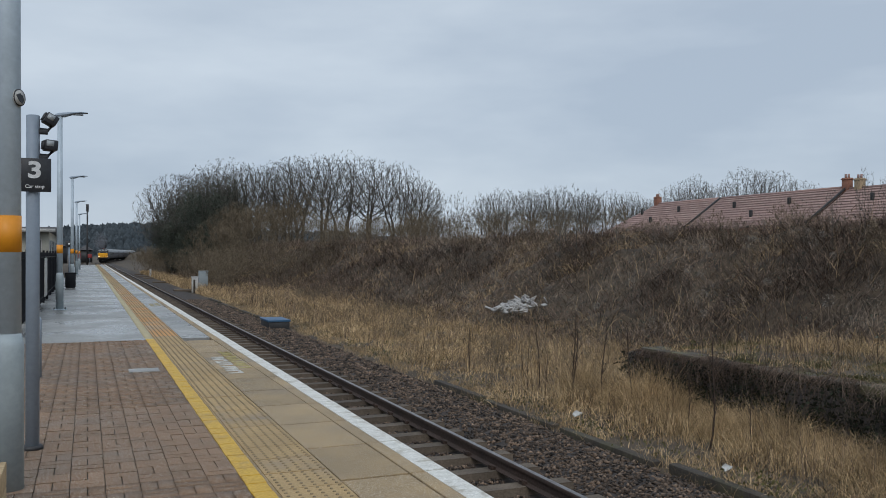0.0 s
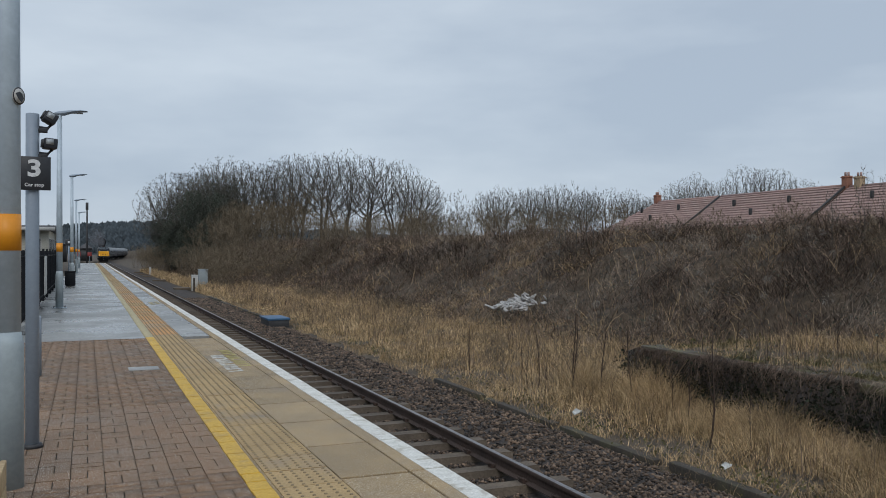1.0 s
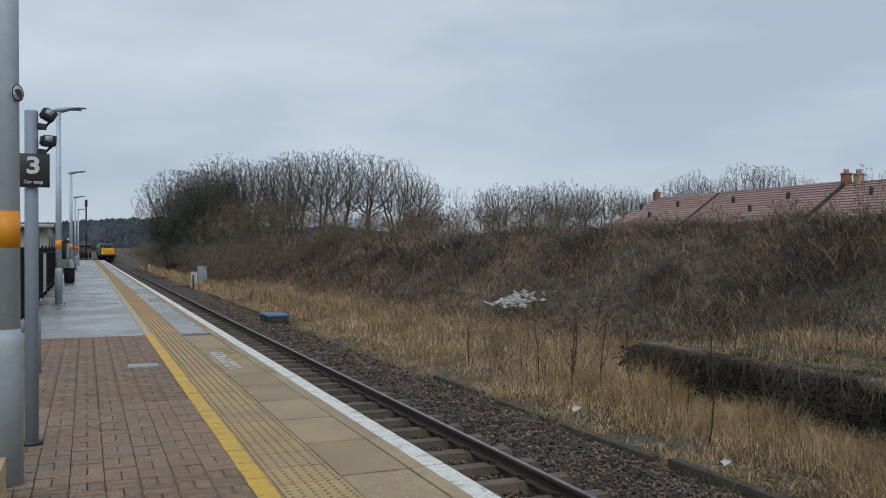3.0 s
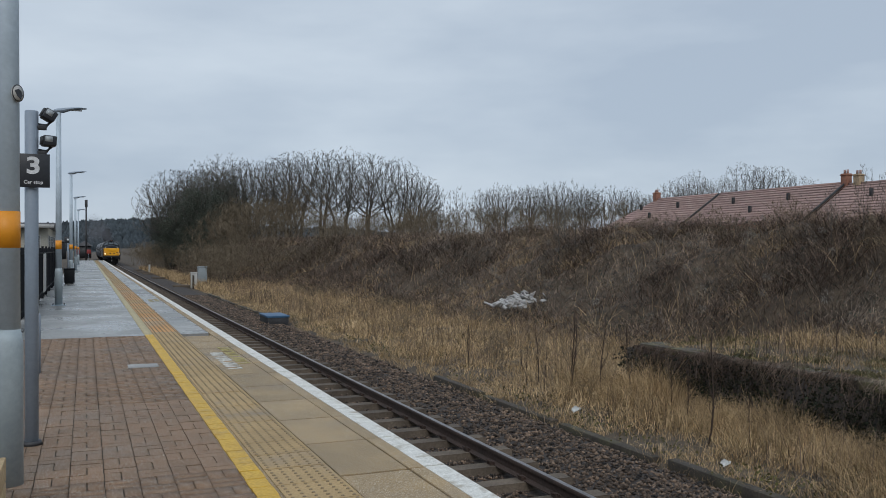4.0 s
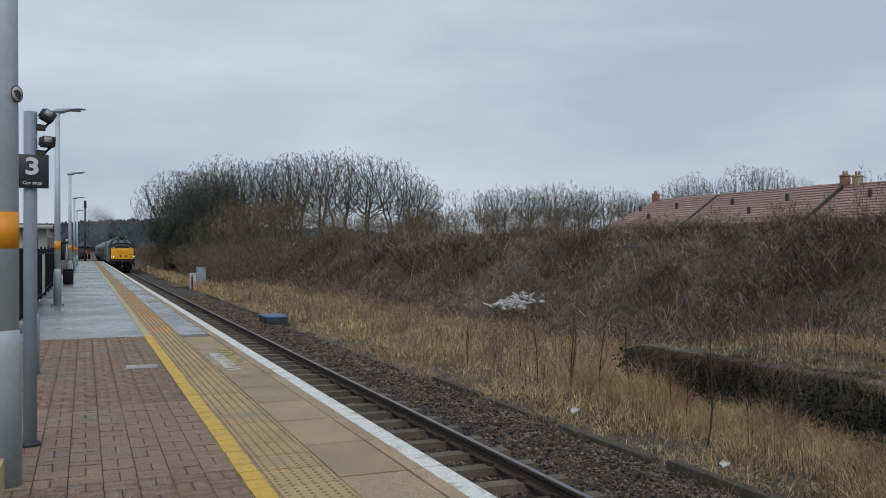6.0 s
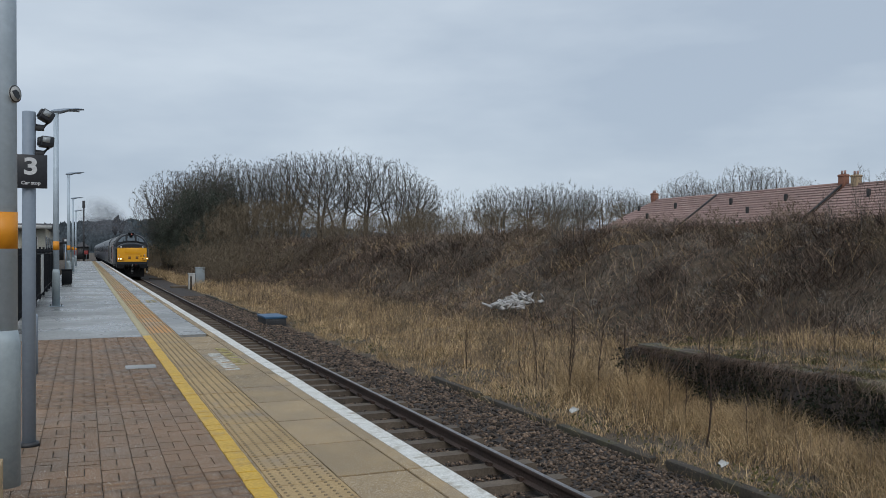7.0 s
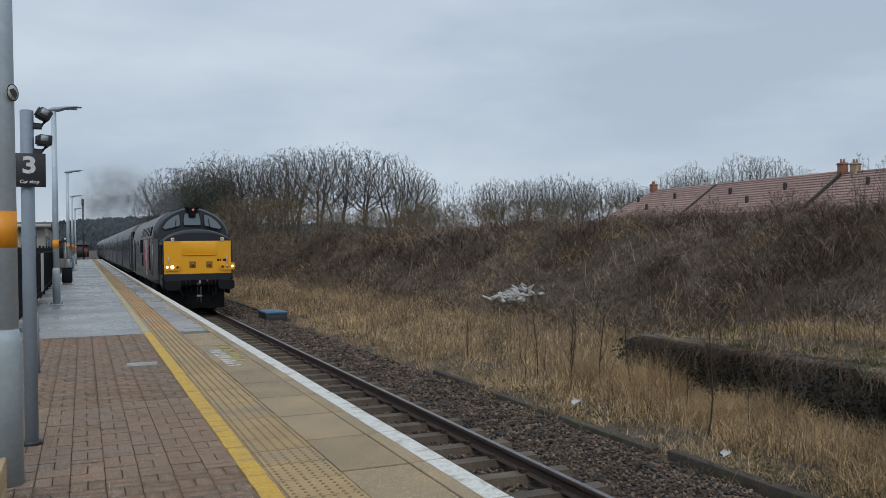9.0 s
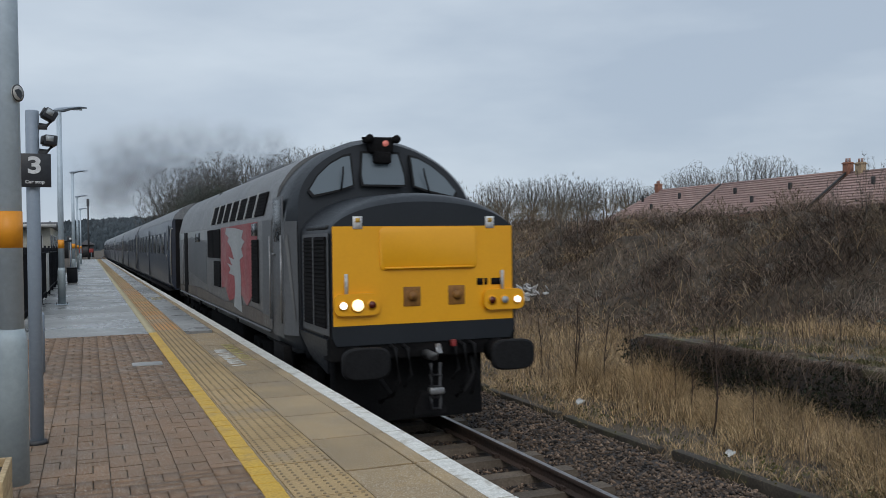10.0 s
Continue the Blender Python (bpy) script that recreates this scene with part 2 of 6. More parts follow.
def thin_smoke():
    """Soot so thin that most light passes; densest in the middle of a puff, broken into wisps."""
    m = bpy.data.materials.new("exhaust_smoke")
    m.use_nodes = True
    n, l = m.node_tree.nodes, m.node_tree.links
    clear, soot, mix = n.new("ShaderNodeBsdfTransparent"), n.new("ShaderNodeBsdfDiffuse"), n.new("ShaderNodeMixShader")
    soot.inputs["Color"].default_value = (0.15, 0.155, 0.17, 1)
    tex, far, fall = n.new("ShaderNodeTexCoord"), n.new("ShaderNodeVectorMath"), n.new("ShaderNodeMapRange")
    far.operation = "LENGTH"
    fall.interpolation_type = "SMOOTHSTEP"
    fall.inputs[1].default_value, fall.inputs[2].default_value, fall.inputs[3].default_value, fall.inputs[4].default_value = 0.0, 1.0, 0.40, 0.0
    wisp, cut, mul = n.new("ShaderNodeTexNoise"), n.new("ShaderNodeMapRange"), n.new("ShaderNodeMath")
    wisp.inputs["Scale"].default_value, wisp.inputs["Detail"].default_value = 1.6, 5.0
    cut.inputs[1].default_value, cut.inputs[2].default_value, cut.inputs[3].default_value = 0.36, 0.66, 0.15
    mul.operation = "MULTIPLY"
    l.new(tex.outputs["Object"], far.inputs[0])
    l.new(tex.outputs["Object"], wisp.inputs["Vector"])
    l.new(far.outputs["Value"], fall.inputs[0])
    l.new(wisp.outputs["Fac"], cut.inputs[0])
    l.new(fall.outputs[0], mul.inputs[0])
    l.new(cut.outputs[0], mul.inputs[1])
    l.new(mul.outputs[0], mix.inputs[0])
    l.new(clear.outputs[0], mix.inputs[1])
    l.new(soot.outputs[0], mix.inputs[2])
    l.new(mix.outputs[0], n["Material Output"].inputs["Surface"])
    return m


M["smoke"] = thin_smoke()
M["window"] = mat("dark_window_glass", (0.03, 0.035, 0.04), (0.022, 0.026, 0.03), 1, 20, 0.25, 0.0)
M["shrub_twig"] = mat("shrub_twig", (0.250, 0.198, 0.136), (0.150, 0.118, 0.082), 0.5, 6, 0.95, 0.0, island=0.25, sheen=0.15)
M["seed"] = mat("seed_fluff", (0.36, 0.33, 0.29), (0.24, 0.215, 0.185), 1.5, 10, 0.95, 0.0, island=0.35, where="Position", sheen=0.1)
# darker copy of the ivy leaf: the wall's shade is put into its colour
M["ivy_shaded"] = mat("shaded_ivy", (0.026, 0.031, 0.016), (0.012, 0.015, 0.009), 0.8, 8, 0.7, 0.0, island=0.5, where="Position", sheen=0.2)
M["old_stone"] = mat("old_coping_stone", (0.12, 0.096, 0.072), (0.05, 0.041, 0.032), 4.5, 26, 0.95, 0.7, where="Position", grime=(0.115, 0.105, 0.04), grime_at=0.54)
M["stencil"] = mat("worn_yellow_stencil", (0.62, 0.50, 0.16), (0.40, 0.34, 0.16), 5, 60, 0.6, 0.3, where="Position")
# darker buff that sets the blisters off from their slab
M["blister"] = mat("dark_blister", (0.31, 0.222, 0.118), (0.22, 0.158, 0.088), 2, 60, 0.75, 0.2, where="Position")
M["dark_twig"] = mat("dark_twig", (0.105, 0.074, 0.057), (0.060, 0.043, 0.035), 1, 8, 0.9, 0.0, sheen=0.15)


# ---- helpers for meshes ----
def part(name, bm, material, parent=None, label=""):
    for f in bm.faces:
        f.smooth = True
    for e in bm.edges:
        e.smooth = len(e.link_faces) == 2 and e.calc_face_angle(0.0) < radians(34)
    me = bpy.data.meshes.new(name)
    bm.to_mesh(me)
    bm.free()
    me.materials.append(M[material] if isinstance(material, str) else material)
    ob = new(name, me)
    ob.parent = parent
    return tagged(ob, label)


def piece(name, me, parent, m):
    ob = new(name, me)
    ob.parent, ob.matrix_basis = parent, m
    return ob


def arrays(name, verts, faces, material, parent=None, smooth=False):
    """A mesh from numpy arrays: verts (n, 3), faces (m, k)."""
    me = bpy.data.meshes.new(name)
    v, fc = np.asarray(verts, np.float32), np.asarray(faces, np.int32)
    me.vertices.add(len(v))
    me.vertices.foreach_set("co", v.ravel())
    me.loops.add(fc.size)
    me.loops.foreach_set("vertex_index", fc.ravel())
    me.polygons.add(len(fc))
    me.polygons.foreach_set("loop_start", np.arange(0, fc.size, fc.shape[1], dtype=np.int32))
    if smooth:
        me.polygons.foreach_set("use_smooth", np.ones(len(fc), bool))
    me.update(calc_edges=True)
    me.materials.append(M[material])
    ob = new(name, me)
    ob.parent = parent
    return ob


def empty(name, at=(0, 0, 0)):
    ob = new(name)
    ob.empty_display_size = 0.2
    ob.location = at
    return ob


def box(bm, x0, x1, y0, y1, z0, z1, bevel=0.0):
    vs = [bm.verts.new((x, y, z)) for z in (z0, z1) for y in (y0, y1) for x in (x0, x1)]
    fs = [bm.faces.new([vs[i] for i in q]) for q in ((0, 2, 3, 1), (4, 5, 7, 6), (0, 1, 5, 4), (2, 6, 7, 3), (0, 4, 6, 2), (1, 3, 7, 5))]
    if bevel:
        es = {e for f in fs for e in f.edges}
        bmesh.ops.bevel(bm, geom=list(es), offset=bevel, segments=2, affect="EDGES", profile=0.5)
    return bm


def boxed(*a, **k):
    return box(bmesh.new(), *a, **k)


def tube(bm, path, radii, sides=12, caps=True):
    """A round tube through the points of path."""
    rings = []
    for i, p in enumerate(path):
        p = Vector(p)
        d = (Vector(path[min(i + 1, len(path) - 1)]) - Vector(path[max(i - 1, 0)])).normalized()
        u = d.orthogonal().normalized() if abs(d.z) < 0.99 else Vector((1, 0, 0))
        w = d.cross(u).normalized()
        u = w.cross(d).normalized()
        r = radii[i] if hasattr(radii, "__len__") else radii
        rings.append([bm.verts.new(p + r * (math.cos(a) * u + math.sin(a) * w)) for a in (2 * math.pi * j / sides for j in range(sides))])
    for a, b in zip(rings, rings[1:]):
        for j in range(sides):
            f = bm.faces.new((a[j], a[(j + 1) % sides], b[(j + 1) % sides], b[j]))
            f.smooth = sides > 6
    if caps:
        bm.faces.new(rings[0][::-1])
        bm.faces.new(rings[-1])
    return bm


def tubed(path, radii, sides=12):
    return tube(bmesh.new(), path, radii, sides)


def loft(bm, sections, close=True, caps=True):
    """Skin between closed outlines that have the same number of points."""
    rings = [[bm.verts.new(p) for p in s] for s in sections]
    n = len(rings[0])
    for a, b in zip(rings, rings[1:]):
        for j in range(n if close else n - 1):
            bm.faces.new((a[j], a[(j + 1) % n], b[(j + 1) % n], b[j]))
    if caps:
        bm.faces.new(rings[0][::-1])
        bm.faces.new(rings[-1])
    bmesh.ops.recalc_face_normals(bm, faces=bm.faces)
    return bm


def slab(bm, outline, depth):
    """A plate: outline is a ring of 3D points, depth a vector."""
    d = Vector(depth)
    return loft(bm, [outline, [Vector(p) + d for p in outline]])


def words(name, text, size, material, parent, m, squash=1.0, bold=0.0):
    """Raised lettering as a mesh."""
    cu = bpy.data.curves.new(name, "FONT")
    cu.body, cu.size, cu.extrude, cu.align_x, cu.align_y = text, size, 0.0015, "CENTER", "CENTER"
    cu.offset = bold
    tmp = bpy.data.objects.new(name, cu)
    scene.collection.objects.link(tmp)
    bpy.context.view_layer.update()
    me = bpy.data.meshes.new_from_object(tmp.evaluated_get(bpy.context.evaluated_depsgraph_get()))
    bpy.data.objects.remove(tmp)
    me.materials.clear()
    me.materials.append(M[material])
    ob = new(name, me)
    ob.parent, ob.matrix_basis = parent, m @ Matrix.Diagonal((squash, 1, 1, 1))
    return ob


def ribbons(pts, width, rng, taper=True):
    """Thin blades: pts (n, k, 3) centre lines, width (n,). Returns verts and quads."""
    n, k, _ = pts.shape
    a = rng.uniform(0, math.pi, n)
    side = np.stack([np.cos(a), np.sin(a), rng.normal(0, 0.25, n)], 1)
    w = np.linspace(1, 0.18 if taper else 0.8, k)
    off = side[:, None, :] * width[:, None, None] * 0.5 * w[None, :, None]
    v = np.stack([pts - off, pts + off], 2).reshape(n * k * 2, 3)
    base = (np.arange(n) * k * 2)[:, None] + (np.arange(k - 1) * 2)[None, :]
    q = np.stack([base, base + 1, base + 3, base + 2], 2).reshape(-1, 4)
    return v, q


def join(parts):
    vs, fs, n = [], [], 0
    for v, f in parts:
        vs.append(v)
        fs.append(f + n)
        n += len(v)
    return np.concatenate(vs), np.concatenate(fs)


def smooth01(a, b, x):
    t = np.clip((x - a) / (b - a), 0, 1)
    return t * t * (3 - 2 * t)


RAIL_Z, TRACK_X, EDGE_X = -0.944, 3.71, 2.185

CURVE_Y, CURVE_R = 225.0, 900.0


def line_at(s):
    """The track's centre at s metres along it: straight, then bending away beyond the platform."""
    if s < CURVE_Y:
        return Vector((TRACK_X, s, RAIL_Z))
    a = (s - CURVE_Y) / CURVE_R
    return Vector((TRACK_X + CURVE_R * (1 - math.cos(a)), CURVE_Y + CURVE_R * math.sin(a), RAIL_Z))




# ---- ground ----
def wave(x, y, s, seed=0.0):
    """Cheap smooth unevenness in -1..1."""
    return (np.sin(x / s * 2.1 + seed) * np.cos(y / s * 1.7 + seed * 2.3) + np.sin((x + 1.7 * y) / s * 0.9 + seed * 3.1) * 0.7 + np.cos((y - 0.6 * x) / s * 3.3 + seed) * 0.35) / 2.05


def ground_z(x, y):
    """Height of the ground: track bed, old track bed, then the bank beyond it."""
    x, y = np.asarray(x, float), np.asarray(y, float)
    foot = 13.4 + 0.9 * wave(y, y, 9.0, 1.0) - 3.0 * smooth01(55, 85, y)
    z = -1.42 + 0.21 * smooth01(6.25, 6.75, x) + 0.06 * wave(x, y, 1.3) * smooth01(6.6, 7.5, x)
    up = smooth01(foot, foot + 7.5, x)
    z = z + (3.1 + 0.25 * wave(x, y, 6.0, 2.0)) * up + (0.30 * wave(x, y, 1.25, 8.0) + 0.22 * wave(x, y, 0.7, 3.7)) * smooth01(foot - 0.5, foot + 1.5, x) * (1 - smooth01(30, 40, x)) + 1.3 * smooth01(24, 60, x)
    shelf = smooth01(8.93, 9.13, x) * (1 - smooth01(12.2, 12.9, y)) * (1 - smooth01(11.7, 14.2, x))
    z = z + shelf * 1.0
    z = np.where(x < -1.2, -0.12 + 0 * x, z)
    return z


def make_ground():
    xs = np.concatenate([[-3000, -800, -200, -60, -20, -8, -3, -1.31, -1.19, 0, 2.0], np.arange(2.4, 26, 0.3), np.arange(26, 70, 2), [80, 110, 200, 500, 1200, 3500]])
    ys = np.concatenate([[-2500, -600, -100, -30], np.arange(-10, 40, 0.5), np.arange(40, 140, 2), [150, 180, 240, 320, 450, 700, 1200, 2200, 4000]])
    gx, gy = np.meshgrid(xs, ys)
    v = np.stack([gx, gy, ground_z(gx, gy)], 2).reshape(-1, 3)
    nx, ny = len(xs), len(ys)
    i = (np.arange(ny - 1)[:, None] * nx + np.arange(nx - 1)[None, :]).reshape(-1)
    f = np.stack([i, i + 1, i + nx + 1, i + nx], 1)
    g = arrays("ground", v, f, "asphalt_bank", smooth=True)
    tagged(g, "brown winter earth, rising into a scrubby bank beside the railway", "ground", kind="structure")


make_ground()

# ---- the platform ----
END_Y, START_Y, BACK_X, SEAM_Y = 122.0, -6.0, -1.22, 15.1
platform = empty("platform")
tagged(platform, "long railway platform, brick paved near and concrete beyond, damp", "platform", kind="structure")
bm = bmesh.new()
box(bm, BACK_X, EDGE_X - 0.10, START_Y, END_Y, -1.2, -0.06)
part("platform_wall", bm, "brickwork", platform, "dark stained platform wall")
part("bedding", boxed(BACK_X + 0.01, 1.05, START_Y, SEAM_Y, -0.058, -0.011), "sand", platform, "dark sand in the joints")

rnd = random.Random(4)
LINE_L, LINE_R, TAC_L, TAC_R, COPE_L = 0.906, 1.034, 1.056, 1.470, 1.935
# concrete bays beyond the paving
bay = boxed(0, 1, 0, 1, -0.058, 0, 0)
bay_me = bpy.data.meshes.new("concrete_slab")
bay.to_mesh(bay_me)
bay_me.materials.append(M["concrete"])
y = SEAM_Y
while y < END_Y - 1:
    step = min(rnd.choice((2.4, 3.1, 3.6)), END_Y - y)
    piece("concrete_slab", bay_me, platform, Matrix.Translation((BACK_X + 0.01, y, rnd.uniform(-0.003, 0.002))) @ Matrix.Diagonal((LINE_L - BACK_X - 0.02, step - 0.012, 1, 1)))
    piece("concrete_slab", bay_me, platform, Matrix.Translation((TAC_R + 0.008, y, rnd.uniform(-0.003, 0.002))) @ Matrix.Diagonal((COPE_L - TAC_R - 0.016, step - 0.012, 1, 1)))
    y += step
# painted line behind the tactile strip: yellow blocks near, faded cream further off
y = START_Y
blk = boxed(LINE_L, LINE_R, 0.005, 0.195, -0.058, 0.003, 0.004)
blk_me = bpy.data.meshes.new("painted_block")
blk.to_mesh(blk_me)
blk_me.materials.append(M["yellow_line"])
while y < SEAM_Y - 0.1:
    piece("painted_block", blk_me, platform, Matrix.Translation((rnd.uniform(-0.003, 0.003), y, rnd.uniform(-0.002, 0.002))))
    y += 0.2
part("painted_line", boxed(LINE_L, LINE_R, SEAM_Y + 0.02, END_Y, -0.058, 0.003), "cream_line", platform, "worn cream painted line")
part("joint_strip", boxed(LINE_R, TAC_L, START_Y, END_Y, -0.058, -0.002), "coping", platform)


# tactile strip: slabs with rows of flat-topped blisters
def tactile_mesh(material):
    bm = bmesh.new()
    w, d = TAC_R - TAC_L, 0.40
    box(bm, 0.003, w - 0.003, 0.007, d - 0.007, -0.058, 0.0)
    for i in range(6):
        for j in range(6):
            cx, cy = w * (i + 0.5) / 6, d * (j + 0.5) / 6
            lo = [bm.verts.new((cx + 0.0125 * math.cos(a), cy + 0.0125 * math.sin(a), 0.0)) for a in (k * math.pi / 3 for k in range(6))]
            hi = [bm.verts.new((cx + 0.009 * math.cos(a), cy + 0.009 * math.sin(a), 0.006)) for a in (k * math.pi / 3 for k in range(6))]
            for k in range(6):
                bm.faces.new((lo[k], lo[(k + 1) % 6], hi[(k + 1) % 6], hi[k]))
            bm.faces.new(hi)
    bm.faces.ensure_lookup_table()
    for f in bm.faces[6:]:
        f.material_index = 1
    me = bpy.data.meshes.new("tactile_slab")
    bm.to_mesh(me)
    bm.free()
    me.materials.append(M[material])
    me.materials.append(M["blister"])
    return me


tac, tac_new = tactile_mesh("tactile"), tactile_mesh("tactile_new")
for i in range(int((END_Y - START_Y) / 0.4)):
    y = START_Y + 0.4 * i
    new_run = 15.6 < y < 38 and not (y > 20 and rnd.random() < 0.18)
    piece("tactile_slab", tac_new if new_run else tac, platform, Matrix.Translation((TAC_L, y, rnd.uniform(-0.002, 0.002))))

# coping slabs along the edge, and the slabs behind them
PITCH = 0.944
cope = boxed(0.006, EDGE_X - COPE_L, 0.010, PITCH - 0.010, -0.09, 0, 0.006)
cope_me = bpy.data.meshes.new("coping_slab")
cope.to_mesh(cope_me)
cope_me.materials.append(M["coping"])
rear = boxed(TAC_R + 0.009 - COPE_L, -0.006, 0.012, PITCH - 0.012, -0.058, 0, 0.004)
rear_me = bpy.data.meshes.new("rear_slab")
rear.to_mesh(rear_me)
rear_me.materials.append(M["coping"])
EDGE_Y0 = 3.644 * 1.42 + 0.10 - 12 * PITCH
for i in range(int((END_Y - EDGE_Y0) / PITCH)):
    y = EDGE_Y0 + PITCH * i
    piece("coping_slab", cope_me, platform, pose(COPE_L, y, rnd.uniform(-0.002, 0.002), rnd.uniform(-0.12, 0.12)))
    if y < SEAM_Y - 0.9:
        piece("rear_slab", rear_me, platform, pose(COPE_L, y, rnd.uniform(-0.003, 0.001), rnd.uniform(-0.12, 0.12)))
# white line, worn, over the outer half of the coping
edge_bm = boxed(2.045, EDGE_X + 0.003, 0.010, PITCH - 0.010, -0.03, 0.0045)
edge_me = bpy.data.meshes.new("edge_line")
edge_bm.to_mesh(edge_me)
edge_me.materials.append(M["white_line"])
for i in range(int((END_Y - EDGE_Y0) / PITCH)):
    piece("edge_line", edge_me, platform, Matrix.Translation((rnd.uniform(-0.004, 0.004), EDGE_Y0 + PITCH * i, 0)))

# painted writing on the slabs: two stencilled lines that run along the edge, too worn to read
for x0, w, y0, n, material in ((1.56, 0.17, 10.45, 9, "white_line"), (1.75, 0.15, 10.9, 10, "stencil"), (1.60, 0.12, 24.6, 7, "cream_line"), (1.76, 0.12, 24.8, 7, "cream_line")):
    for i in range(n):
        y = y0 + 0.20 * i
        bm = bmesh.new()
        box(bm, x0, x0 + w, y, y + 0.055, 0.002, 0.0052)
        box(bm, x0 + w * (0.0 if i % 2 else 0.72), x0 + w * (0.28 if i % 2 else 1.0), y + 0.036, y + 0.13, 0.002, 0.0052)
        if i % 3:
            box(bm, x0 + 0.01, x0 + w - 0.01, y + 0.105, y + 0.135, 0.0022, 0.0054)
        part("stencil_bar", bm, material, platform)
# metal access covers in the concrete and the paving
for x0, x1, y0, y1 in ((0.47, 0.82, 11.0, 11.32), (-0.35, 0.35, 27.2, 28.2), (0.1, 0.85, 29.2, 30.4), (-0.5, 0.1, 33.5, 34.4)):
    part("access_cover", boxed(x0, x1, y0, y1, -0.01, 0.0035 + 0.002, 0.002), "concrete", platform, "flush grey metal access cover")

# ---- the running line ----
track = empty("railway_track")
tagged(track, "single railway track on concrete sleepers and brown ballast", "railway track", kind="structure")


def rail(x):
    prof = [(-0.07, -0.155), (0.07, -0.155), (0.07, -0.143), (0.012, -0.125), (0.009, -0.05), (0.036, -0.036), (0.036, -0.008), (0.030, 0), (-0.030, 0), (-0.036, -0.008), (-0.036, -0.036), (-0.009, -0.05), (-0.012, -0.125), (-0.07, -0.143)]
    bm = bmesh.new()
    stations = [-25] + [CURVE_Y + 12 * i for i in range(18)]
    loft(bm, [[(line_at(s).x - TRACK_X + x + a, line_at(s).y, RAIL_Z + b - 0.003) for a, b in prof] for s in stations])
    r = part("rail", bm, "rail_side", track, "rusty rail with a polished head")
    bm = bmesh.new()
    loft(bm, [[(line_at(s).x - TRACK_X + x + a, line_at(s).y, RAIL_Z + b) for a, b in ((-0.028, -0.012), (0.028, -0.012), (0.028, 0), (-0.028, 0))] for s in stations])
    part("rail_head", bm, "rail_top", r, "polished running surface")


rail(TRACK_X - 0.7525)
rail(TRACK_X + 0.7525)
bm = bmesh.new()
prof = [(-1.25, -0.08), (-1.25, 0.0), (-1.23, 0.012), (1.23, 0.012), (1.25, 0.0), (1.25, -0.08)]
loft(bm, [[(a, -0.125 if b < -0.03 else -0.105, b) for a, b in prof], [(a, 0.125 if b < -0.03 else 0.105, b) for a, b in prof]])
sl_me = bpy.data.meshes.new("sleeper")
bm.to_mesh(sl_me)
sl_me.materials.append(M["sleeper"])
bm = bmesh.new()
for s in (-1, 1):
    box(bm, s * 0.075 - 0.03, s * 0.075 + 0.03, -0.05, 0.05, 0.0, 0.045, 0.008)
    tube(bm, [(s * 0.06, -0.06, 0.035), (s * 0.12, -0.03, 0.055), (s * 0.12, 0.03, 0.055), (s * 0.06, 0.06, 0.035)], 0.010, 5)
clip_me = bpy.data.meshes.new("rail_clip")
bm.to_mesh(clip_me)
clip_me.materials.append(M["rail_side"])
SL_Y0, SL = 3.369 * 2.50 - 12 * 0.736, 0.736
SL_Z = RAIL_Z - 0.165
for i in range(-30, 150):
    y = SL_Y0 + SL * i
    s = piece("sleeper", sl_me, track, pose(TRACK_X + rnd.uniform(-0.02, 0.02), y, SL_Z, 0, 0, rnd.uniform(-0.5, 0.5)))
    if y < 45:
        for dx in (-0.7525, 0.7525):
            piece("rail_clip", clip_me, s, Matrix.Translation((dx, 0, 0.012)))
bm = bmesh.new()
for i in range(150, 420):
    y, x0 = line_at(SL_Y0 + SL * i).y, line_at(SL_Y0 + SL * i).x
    box(bm, x0 - 1.25, x0 + 1.25, y - 0.12, y + 0.12, SL_Z - 0.06, SL_Z + 0.01)
tagged(part("distant_sleepers", bm, "sleeper", track), kind="stuff")
# bed of ballast
bm = bmesh.new()
loft(bm, [[(x, y, z) for x, z in ((2.05, -1.3), (2.05, -1.15), (2.5, -1.185), (4.9, -1.185), (5.3, -1.14), (6.3, -1.19), (6.5, -1.35))] for y in (-25, 260)])
tagged(part("ballast_bed", bm, "ballast"), "grey-brown ballast bed under the track", "ballast", kind="structure")


